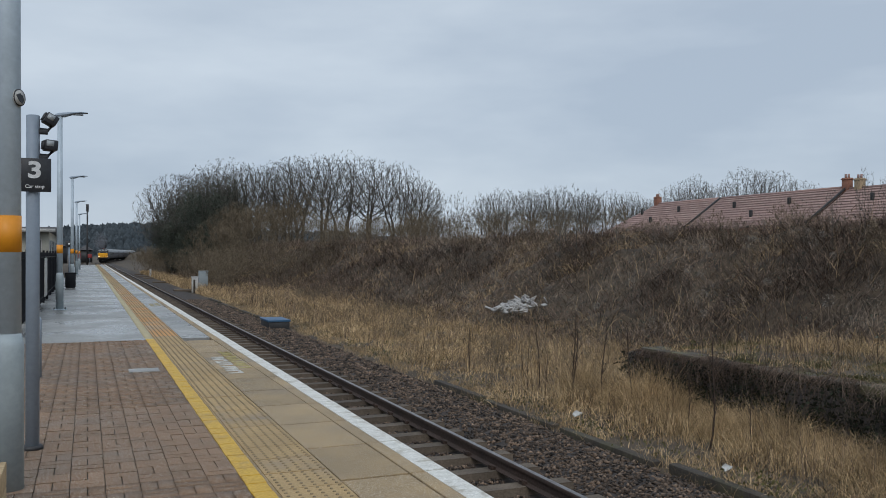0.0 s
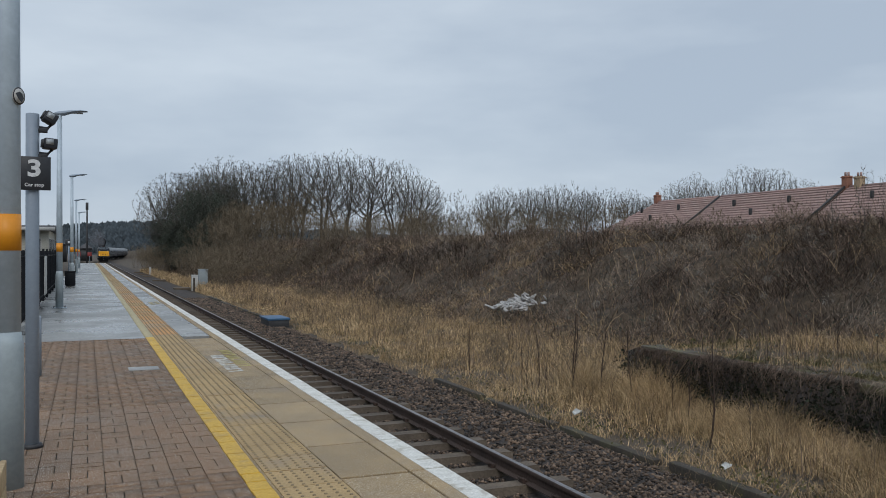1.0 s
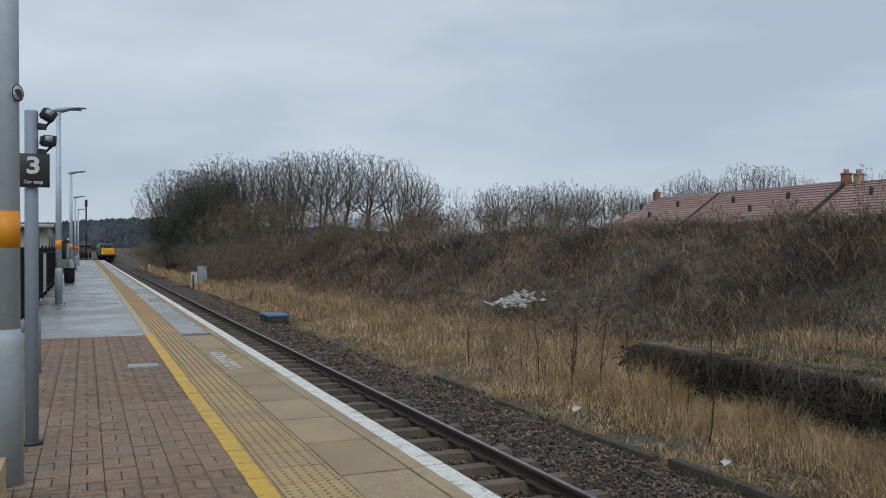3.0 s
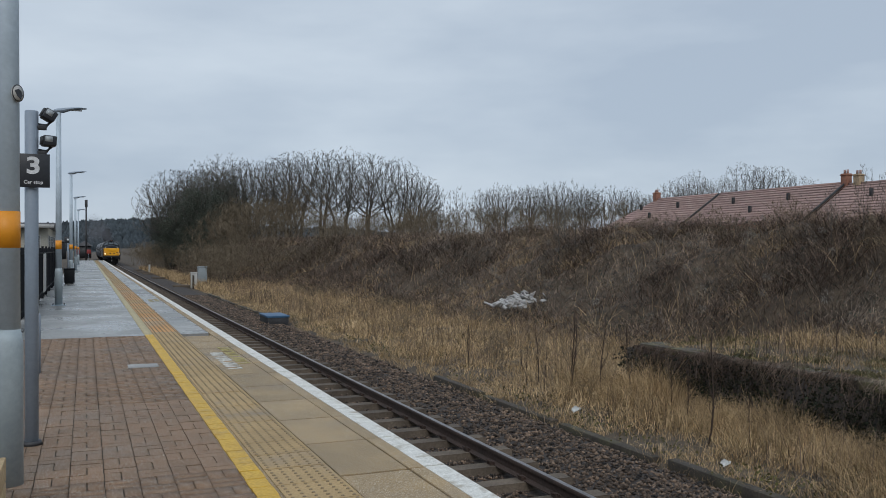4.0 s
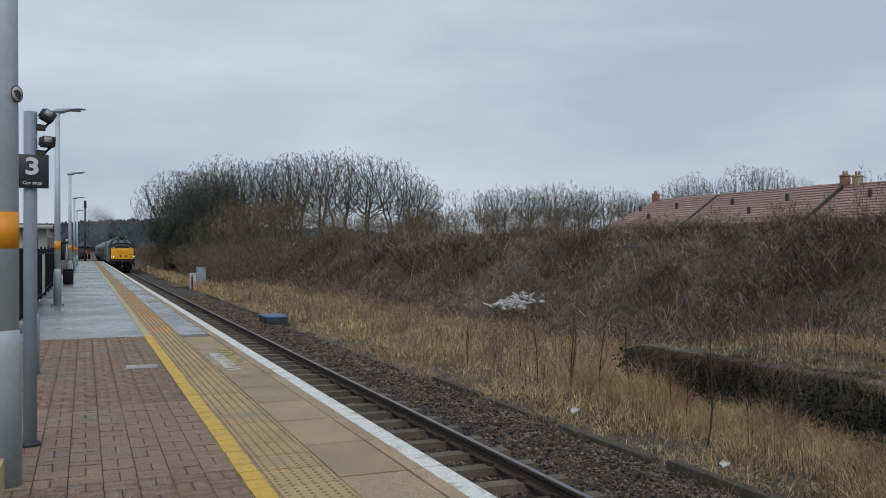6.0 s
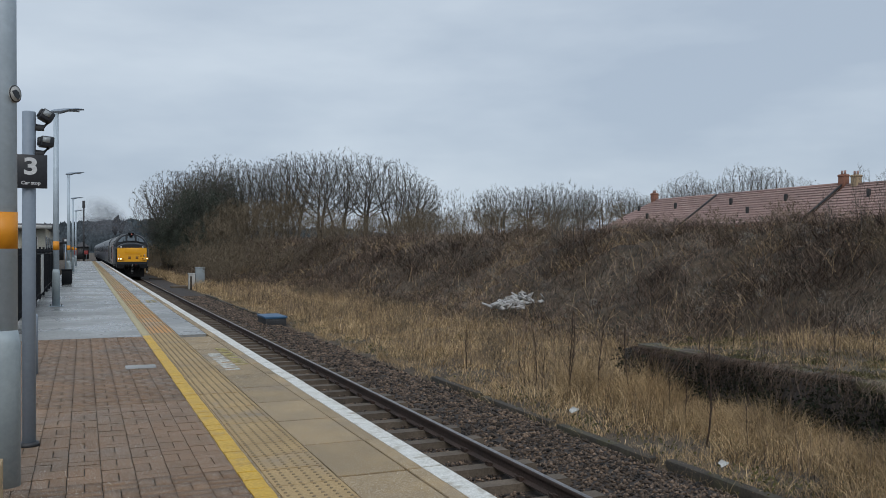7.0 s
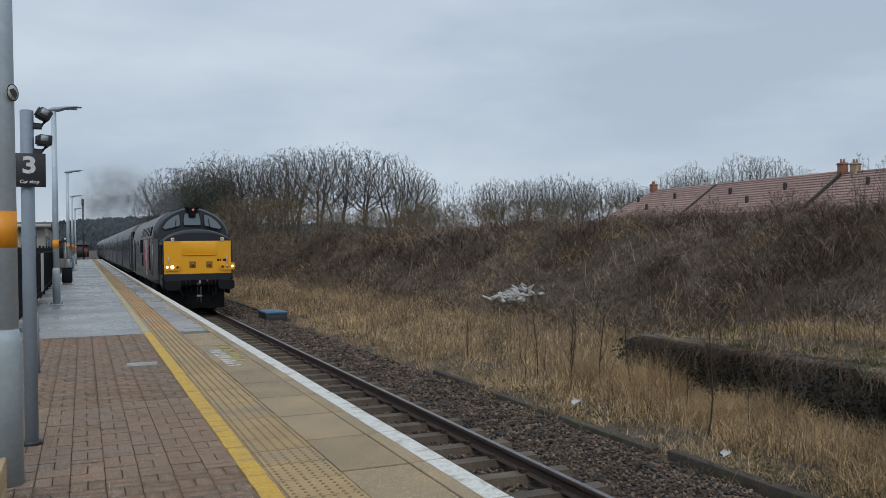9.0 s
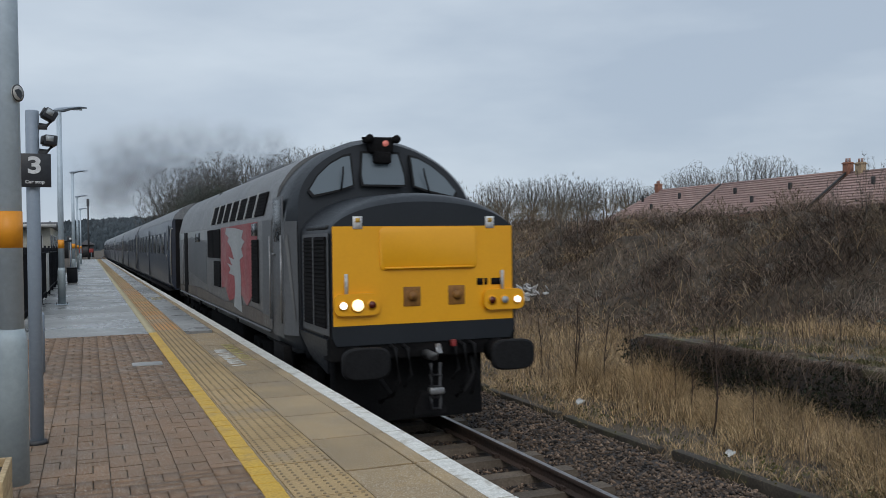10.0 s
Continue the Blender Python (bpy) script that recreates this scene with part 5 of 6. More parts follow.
# ---- far hills ----
def make_hills():
    rng = np.random.default_rng(5)
    xs, ys = np.linspace(-1500, 1900, 90), np.linspace(900, 2300, 24)
    gx, gy = np.meshgrid(xs, ys)
    rise = smooth01(900, 1500, gy)
    gz = -2 + rise * (36 + 6 * np.sin(gx / 160.0 + 1) + 4 * np.sin(gx / 61.0))
    v = np.stack([gx, gy, gz], 2).reshape(-1, 3)
    i = (np.arange(23)[:, None] * 90 + np.arange(89)[None, :]).reshape(-1)
    tagged(arrays("hill", v, np.stack([i, i + 1, i + 91, i + 90], 1), "hill", smooth=True), "distant wooded hill under the overcast, haze tinted into its colour", "hill", kind="structure")
    # crowns of far woods: small uneven cones
    n = 4500
    x, y = rng.uniform(-420, 420, n), rng.uniform(960, 1560, n)
    z = -2 + smooth01(900, 1500, y) * (36 + 6 * np.sin(x / 160.0 + 1) + 4 * np.sin(x / 61.0))
    h, w = rng.uniform(5, 12, n), rng.uniform(3, 6, n)
    a = np.arange(6) * math.pi / 3
    ring = np.stack([np.cos(a), np.sin(a), 0 * a], 1)[None] * (w[:, None, None] * rng.uniform(0.7, 1.2, (n, 6, 1)))
    mid = ring * 0.6 + np.array([0, 0, 1.0]) * (h * 0.6)[:, None, None]
    tip = np.stack([0 * h, 0 * h, h], 1)[:, None, :]
    p = np.concatenate([ring, mid, tip], 1) + np.stack([x, y, z - 1], 1)[:, None, :]
    t = []
    for k in range(6):
        m = (k + 1) % 6
        t += [(k, m, 6 + m), (k, 6 + m, 6 + k), (6 + k, 6 + m, 12)]
    f = (np.arange(n) * 13)[:, None, None] + np.array(t)[None]
    tagged(arrays("far_woods", p.reshape(-1, 3), f.reshape(-1, 3), "hill"), "distant dark conifer woods on the hill, colour tinted for haze", "woods", kind="stuff")


make_hills()


# ---- trees, scrub, brambles, grass ----
def prisms(p0, p1, r0, r1, sides=4):
    """Tapered sticks between arrays of points."""
    d = p1 - p0
    d = d / np.maximum(np.linalg.norm(d, axis=1, keepdims=True), 1e-6)
    ref = np.where(np.abs(d[:, 2:3]) < 0.9, np.array([[0, 0, 1.0]]), np.array([[1.0, 0, 0]]))
    u = np.cross(d, ref)
    u /= np.linalg.norm(u, axis=1, keepdims=True)
    w = np.cross(d, u)
    a = np.arange(sides) * 2 * math.pi / sides
    c = np.cos(a)[None, :, None] * u[:, None, :] + np.sin(a)[None, :, None] * w[:, None, :]
    v = np.concatenate([p0[:, None] + c * r0[:, None, None], p1[:, None] + c * r1[:, None, None]], 1)
    q = np.array([(k, (k + 1) % sides, sides + (k + 1) % sides, sides + k) for k in range(sides)])
    f = (np.arange(len(p0)) * 2 * sides)[:, None, None] + q[None]
    return v.reshape(-1, 3), f.reshape(-1, 4)


def colonise(rng, height, width, trunk, stems, count, step, low=0.12):
    """Limbs that grow towards scattered points of a domed crown. Returns nodes, each one's parent and radius."""
    d = rng.normal(0, 1, (count, 3))
    d /= np.linalg.norm(d, axis=1, keepdims=True)
    d[:, 2] = np.where(d[:, 2] < 0, d[:, 2] * 0.8, d[:, 2])
    lump = 1 + 0.08 * np.sin(d[:, 0] * 5 + d[:, 1] * 4 + rng.uniform(0, 6)) + 0.06 * np.sin(d[:, 2] * 7 - d[:, 1] * 6)
    r = (rng.random(count) ** 0.36 * lump)[:, None]
    mid = height * (0.5 + low / 2 + 0.06)
    goal = np.array([0, 0, mid]) + d * r * np.array([width / 2, width / 2, height - mid])
    goal = goal[goal[:, 2] > height * low]
    pos, parent = [], []
    for k in range(stems):
        a = 2 * math.pi * k / stems + rng.uniform(0, 1)
        lean = np.array([math.cos(a), math.sin(a), 0]) * (0.0 if stems == 1 else rng.uniform(0.12, 0.3))
        for i in range(int(height * trunk / step)):
            pos.append(lean * i * step + np.array([0.25 * math.cos(a) * (stems > 1), 0.25 * math.sin(a) * (stems > 1), i * step]) + rng.normal(0, 0.02, 3) * (i > 0))
            parent.append(-1 if i == 0 else len(pos) - 2)
    pos, parent = np.array(pos), np.array(parent)
    dist = np.linalg.norm(goal[:, None] - pos[None], axis=2)
    near, far = dist.argmin(1), dist.min(1)
    kids = np.zeros(len(pos), int)
    for _ in range(90):
        if not len(goal):
            break
        pull = np.zeros((len(pos), 3))
        np.add.at(pull, near, (goal - pos[near]) / np.maximum(far, 1e-6)[:, None])
        grow = np.nonzero((np.abs(pull).sum(1) > 0) & (kids < 3))[0]
        if not len(grow):
            break
        w = pull[grow]
        w = w / np.linalg.norm(w, axis=1, keepdims=True) + rng.normal(0, 0.16, w.shape) + np.array([0, 0, 0.10])
        fresh = pos[grow] + w / np.linalg.norm(w, axis=1, keepdims=True) * step
        kids[grow] += 1
        base = len(pos)
        pos, parent, kids = np.concatenate([pos, fresh]), np.concatenate([parent, grow]), np.concatenate([kids, np.zeros(len(grow), int)])
        dist = np.linalg.norm(goal[:, None] - fresh[None], axis=2)
        better = dist.min(1) < far
        near, far = np.where(better, base + dist.argmin(1), near), np.minimum(far, dist.min(1))
        keep = far > step * 1.35
        goal, near, far = goal[keep], near[keep], far[keep]
    # a limb's section is the sum of those that it carries
    area = np.full(len(pos), 0.0)
    tip = np.ones(len(pos), bool)
    tip[parent[parent >= 0]] = False
    area[tip] = 1.0
    for i in range(len(pos) - 1, -1, -1):
        if parent[i] >= 0:
            area[parent[i]] += area[i]
    return pos, parent, np.sqrt(area), tip


def grown_tree(seed, height, width, stems=1, trunk=0.2, count=900, step=0.34, thick=0.011, fine=0.020, twigs=5, twig=0.75, name="tree", skins=("bark", "twig"), low=0.12, brush=0.0):
    """A bare tree or bush: tapered limbs, and a crown of fine upturned twigs."""
    rng = np.random.default_rng(seed)
    pos, parent, size, tip = colonise(rng, height, width, trunk, stems, count, step, low)
    rad = np.maximum(size * thick, fine * 0.45)
    child = np.nonzero(parent >= 0)[0]
    p0, p1 = pos[parent[child]], pos[child]
    stout = rad[child] > fine * 1.3
    t = empty(name)
    r1 = rad[child]
    r0 = np.minimum(rad[parent[child]], r1 * 1.35)
    arrays("trunk", *prisms(p0[stout], p1[stout], r0[stout], r1[stout], 5), skins[0], t, smooth=True)
    thin = [ribbons(np.stack([p0[~stout], p1[~stout]], 1), 2.0 * r1[~stout], rng, False)]
    # twigs fork off the outer limbs and turn upwards
    outer = child[rad[child] < fine * 2.2]
    i = np.repeat(outer, np.where(tip[outer], 3 * twigs, twigs // 2))
    way = pos[i] - pos[parent[i]]
    way = way / np.linalg.norm(way, axis=1, keepdims=True) + rng.normal(0, 0.70, way.shape) + np.array([0, 0, 0.25 + brush])
    way /= np.linalg.norm(way, axis=1, keepdims=True)
    L = twig * (rng.uniform(0.35, 1.0, len(i)) * np.where(tip[i], 0.65, 1.0))[:, None]
    start = pos[parent[i]] + (pos[i] - pos[parent[i]]) * rng.random((len(i), 1))
    thin.append(ribbons(np.stack([start, start + way * L], 1), np.full(len(i), fine * 0.8), rng))
    arrays("crown", *join(thin), skins[1], t)
    return t


def leaf_shell(rng, n, centres, radii, size):
    """Leaves scattered through uneven clumps."""
    i = rng.integers(0, len(centres), n)
    d = rng.normal(0, 1, (n, 3))
    d /= np.linalg.norm(d, axis=1, keepdims=True)
    p = centres[i] + d * (radii[i] * rng.uniform(0.35, 1.0, n) ** 0.5)[:, None]
    u = rng.normal(0, 1, (n, 3))
    u /= np.linalg.norm(u, axis=1, keepdims=True)
    w = np.cross(u, rng.normal(0, 1, (n, 3)))
    w /= np.linalg.norm(w, axis=1, keepdims=True)
    s = (size * rng.uniform(0.6, 1.4, n))[:, None]
    v = np.stack([p - u * s, p - w * s * 0.6, p + u * s, p + w * s * 0.6], 1).reshape(-1, 3)
    return v, np.arange(n * 4).reshape(-1, 4)


TREE_LABEL = "tall bare winter tree with fine grey-brown twigs"
kinds = [grown_tree(10 + k, 12.0, w, st, 0.08, 2600, 0.26, 0.0100, 0.014, 9, 0.48, low=0.12, brush=-0.05) for k, (w, st) in enumerate(((9.6, 3), (10.8, 2), (8.8, 4), (10.2, 2)))]
for k, t in enumerate(kinds):
    tagged(t, TREE_LABEL, "tree", group="bare trees behind the bank")
rt = random.Random(11)
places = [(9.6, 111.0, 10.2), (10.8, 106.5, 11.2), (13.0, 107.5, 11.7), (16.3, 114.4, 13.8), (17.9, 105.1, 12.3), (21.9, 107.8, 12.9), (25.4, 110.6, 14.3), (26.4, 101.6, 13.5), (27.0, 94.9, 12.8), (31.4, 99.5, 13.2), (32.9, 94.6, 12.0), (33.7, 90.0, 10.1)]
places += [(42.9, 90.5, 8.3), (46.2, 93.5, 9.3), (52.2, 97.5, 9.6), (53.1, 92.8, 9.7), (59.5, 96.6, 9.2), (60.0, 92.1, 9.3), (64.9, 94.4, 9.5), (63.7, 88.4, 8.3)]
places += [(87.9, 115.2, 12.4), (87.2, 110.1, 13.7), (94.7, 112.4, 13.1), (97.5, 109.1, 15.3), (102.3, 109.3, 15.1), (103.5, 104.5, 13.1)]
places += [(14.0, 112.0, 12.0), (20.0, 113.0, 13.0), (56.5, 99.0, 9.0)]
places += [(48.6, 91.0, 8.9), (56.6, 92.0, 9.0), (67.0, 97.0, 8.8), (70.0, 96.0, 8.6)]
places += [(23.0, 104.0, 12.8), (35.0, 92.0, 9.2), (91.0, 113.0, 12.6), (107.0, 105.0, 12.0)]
used = set()
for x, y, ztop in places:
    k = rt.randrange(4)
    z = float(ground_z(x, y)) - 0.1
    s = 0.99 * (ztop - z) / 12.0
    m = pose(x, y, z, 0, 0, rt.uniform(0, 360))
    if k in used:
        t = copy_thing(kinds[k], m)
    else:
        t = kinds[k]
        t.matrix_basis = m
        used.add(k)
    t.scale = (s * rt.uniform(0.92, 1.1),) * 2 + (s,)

# thin young trees, pale against the wood
young = grown_tree(31, 6.0, 2.4, 1, 0.25, 320, 0.24, 0.006, 0.020, 4, 0.6, "young_tree", low=0.2, brush=0.5)
tagged(young, "slender bare young tree on the bank", "tree", group="young trees on the bank")
for k, (x, y, h) in enumerate(((33.9, 85.5, 6.4), (36.2, 84.0, 6.0), (38.1, 82.0, 5.6), (40.3, 83.5, 5.2), (41.6, 80.0, 5.4), (31.5, 78.0, 4.6), (22.0, 44.0, 3.4), (23.5, 42.0, 3.2), (18.1, 30.0, 3.3), (17.5, 30.3, 2.6), (18.9, 30.0, 2.8), (17.9, 31.0, 2.4), (18.5, 31.5, 3.0), (19.2, 31.0, 2.5), (19.4, 17.3, 2.4), (19.9, 17.0, 2.0), (18.9, 17.9, 1.9), (20.3, 16.6, 2.3), (21.6, 17.2, 2.0))):
    m = pose(x, y, float(ground_z(x, y)) - 0.1, 0, 0, 70 * k)
    t = young if k == 0 else copy_thing(young, m)
    t.matrix_basis = m
    t.scale = (h / 6.0 * (1.0 if k < 8 else 0.6),) * 2 + (h / 6.0,)

# ivy-hung evergreen mass at the wood's near end
def ivy_tree(seed, x, y, h, w):
    t = grown_tree(seed, h * 1.06, w * 1.35, 1, 0.2, 1100, 0.32, name="ivy_tree", twigs=5, twig=0.7)
    rng = np.random.default_rng(seed + 100)
    n = 70
    d = rng.normal(0, 1, (n, 3))
    d *= (rng.random(n) ** 0.4 / np.linalg.norm(d, axis=1))[:, None]
    c = d * np.array([w * 0.60, w * 0.60, h * 0.40]) + np.array([0, 0, h * 0.50])
    v, f = leaf_shell(rng, 24000, c, rng.uniform(0.6, 1.3, n) * w / 5, 0.062)
    arrays("ivy", v, f, "ivy", t)
    t.matrix_basis = pose(x, y, float(ground_z(x, y)) - 0.1)
    tagged(t, "tree hung with dark green ivy at the wood's edge", "tree", group="ivy-clad trees")


ivy_tree(41, 11.0, 103.5, 9.8, 5.0)
ivy_tree(42, 13.4, 104.0, 10.5, 6.0)
ivy_tree(43, 15.2, 106.5, 10.2, 5.0)
ivy_tree(44, 9.6, 109.5, 9.4, 4.2)
ivy_tree(45, 12.2, 101.0, 9.6, 5.4)

# scrub: many-stemmed bare bushes in front of the wood and along the line
scrub = [grown_tree(60 + k, 4.0, 3.2, 7, 0.12, 380, 0.24, 0.0055, 0.018, 4, 0.75, "bare_shrub", ("shrub_twig", "shrub_twig"), 0.05, 0.6) for k in range(4)]
for s in scrub:
    tagged(s, "dense leafless brown shrub on the bank", "shrub", group="bare shrubs")
rs = random.Random(8)
first = set()
spots = []
for i in range(92):
    y = rs.uniform(58, 100)
    x = rs.uniform(9.0 + max(0, (66 - y)) * 0.5, 40) if i % 3 else rs.uniform(8.5, 16)
    spots.append((x, y, rs.uniform(2.2, 3.6) + (2.6 if 12 < x < 22 and y > 80 else 0)))
for i in range(34):
    y = rs.uniform(100, 150)
    spots.append((rs.uniform(7.2, 12), y, rs.uniform(2.5, 4.5)))
for i in range(46):
    y = rs.uniform(14, 60)
    spots.append((rs.uniform(17.5, 27), y, rs.uniform(0.8, 1.4) + (0.5 if y < 20 else 0)))
for i in range(46):
    y = rs.uniform(80, 98)
    spots.append((rs.uniform(24, 72), y, rs.uniform(2.4, 4.2)))
for i in range(30):
    y = rs.uniform(15, 50)
    spots.append((rs.uniform(8.2, 13.2), y, rs.uniform(0.45, 0.9)))
for i in range(13):
    spots.append((rs.uniform(14, 23), rs.uniform(94, 106), rs.uniform(4.4, 6.2)))
for x, y, h in spots:
    k = rs.randrange(4)
    m = pose(x, y, float(ground_z(x, y)) - 0.1, 0, 0, rs.uniform(0, 360))
    t = copy_thing(scrub[k], m) if k in first else scrub[k]
    first.add(k)
    t.matrix_basis = m
    s = h / 4.0
    t.scale = (s * 1.35, s * 1.35, s)


def stems(rng, x, y, length, width, lean, droop):
    """Arching stems that start on the ground."""
    n = len(x)
    a = rng.uniform(0, 2 * math.pi, n)
    out = np.stack([np.cos(a), np.sin(a), 0 * a], 1)
    t = np.array([0.0, 0.5, 1.0])
    p0 = np.stack([x, y, ground_z(x, y) - 0.02], 1)
    r = (lean * length)[:, None] * t[None] ** 1.3
    h = length[:, None] * (t[None] * 1.0 - droop[:, None] * t[None] ** 2.4)
    pts = p0[:, None, :] + out[:, None, :] * r[:, :, None] + np.array([0, 0, 1.0]) * h[:, :, None]
    pts += rng.normal(0, 0.03, pts.shape) * length[:, None, None] * t[None, :, None]
    return ribbons(pts, width, rng)


def make_brambles():
    rng = np.random.default_rng(21)
    parts_ = []
    n = 76000
    y = 5 + 115 * rng.random(n) ** 2.0
    foot = 13.4 + 0.9 * wave(y, y, 9.0, 1.0) - 3.0 * smooth01(55, 85, y)
    x = foot - 0.8 + 15 * rng.random(n) ** 1.25
    keep = (x < 1.3 * y + 3) & (wave(x, y, 2.2, 4.0) + rng.normal(0, 0.5, n) > -0.75)
    x, y = x[keep], y[keep]
    big = 0.75 + 0.4 * wave(x, y, 1.7, 3.0)
    L = (0.22 + 0.75 * rng.random(len(x)) ** 1.7) * big * (1 + 0.010 * y)
    parts_.append(stems(rng, x, y, L, 0.006 + 0.00034 * y + rng.uniform(0, 0.009, len(x)), rng.uniform(0.2, 1.5, len(x)), rng.uniform(0.1, 1.0, len(x))))
    tagged(arrays("brambles", *join(parts_), "stem"), "dense tangle of dead brown brambles on the bank", "brambles", kind="stuff")
    # short fine litter of twigs that closes the tangle
    n = 100000
    y = 5 + 100 * rng.random(n) ** 2.1
    foot = 13.4 + 0.9 * wave(y, y, 9.0, 1.0) - 3.0 * smooth01(55, 85, y)
    x = foot - 0.4 + 13 * rng.random(n)
    k = x < 1.3 * y + 3
    x, y = x[k], y[k]
    base = np.stack([x, y, ground_z(x, y) + rng.uniform(0.0, 0.75, len(x)) * (0.8 + 0.3 * wave(x, y, 1.7, 3.0))], 1)
    d = rng.normal(0, 1, (len(x), 3)) * np.array([1, 1, 0.8])
    d *= (rng.uniform(0.06, 0.26, len(x)) / np.linalg.norm(d, axis=1))[:, None]
    pts = np.stack([base - d, base + rng.normal(0, 0.06, d.shape), base + d], 1)
    tagged(arrays("bramble_twigs", *ribbons(pts, 0.007 + 0.00034 * y, rng), "stem"), "fine dead twigs in the brambles", "brambles", kind="stuff")
    # separate dark mounds and paler wisps that break up the bank
    for count, each, skin, name, label in ((105, 240, "dark_twig", "bramble_mounds", "dark mounded bramble clumps on the bank"), (70, 130, "grass", "grass_wisps", "pale wisps of dead grass among the brambles")):
        cy = 7 + 75 * rng.random(count) ** 1.3
        cx = 13.2 + 10.5 * rng.random(count) - 2.0 * smooth01(55, 85, cy)
        if skin == "dark_twig":
            cx[:16] = rng.uniform(14.2, 20.5, 16)
            cy[:16] = cx[:16] * rng.uniform(0.80, 1.12, 16)
        size = rng.uniform(0.5, 1.3, count) * (1 + 0.006 * cy)
        i = np.repeat(np.arange(count), each)
        x = cx[i] + rng.normal(0, 0.45, len(i)) * size[i]
        y = cy[i] + rng.normal(0, 0.7, len(i)) * size[i]
        k = x < 1.3 * y + 3
        x, y, g = x[k], y[k], size[i][k]
        L = rng.uniform(0.5, 1.25, len(x)) * (g if skin == "dark_twig" else 0.75)
        parts_ = [stems(rng, x, y, L, 0.007 + 0.00030 * y, rng.uniform(0.5, 1.4, len(x)), rng.uniform(0.35, 0.95, len(x)))]
        tagged(arrays(name, *join(parts_), skin), label, "brambles" if skin == "dark_twig" else "grass", kind="stuff")
    # tall pale dead stalks standing out of the tangle
    n = 5000
    y = 6 + 60 * rng.random(n) ** 1.5
    x = 12.6 + 10 * rng.random(n) ** 1.3
    k = (x < 1.3 * y + 3) & (wave(x, y, 1.1, 7.0) > 0.1)
    x, y = x[k], y[k]
    v, q = stems(rng, x, y, rng.uniform(0.5, 1.3, len(x)), 0.006 + 0.0003 * y, rng.uniform(0.1, 0.8, len(x)), rng.uniform(0.1, 0.6, len(x)))
    tagged(arrays("dead_stalks", v, q, "grass"), "pale dead weed stalks standing in the brambles", "weeds", kind="stuff")
    # pale fluffy seed heads of climbers, hung in patches over the brambles
    cy, cx = rng.uniform(13, 34, 64), rng.uniform(14.0, 20.5, 64)
    c = np.stack([cx, cy, ground_z(cx, cy) + rng.uniform(0.35, 0.85, 64)], 1)
    v, f = leaf_shell(rng, 5200, c, rng.uniform(0.08, 0.26, 64), 0.016)
    tagged(arrays("seed_heads", v, f, "seed"), "pale grey fluffy seed heads over the brambles", "seed heads", kind="stuff")
    n = 9000
    y = 7 + 70 * rng.random(n) ** 1.5
    x = 11.5 + 11 * rng.random(n)
    c = np.stack([x, y, ground_z(x, y) + rng.uniform(0.1, 0.8, n)], 1)
    v, f = leaf_shell(rng, n, c, np.full(n, 0.1), 0.028)
    tagged(arrays("bramble_leaves", v, f, "ivy"), "sparse dull green bramble leaves", "leaves", kind="stuff")


make_brambles()


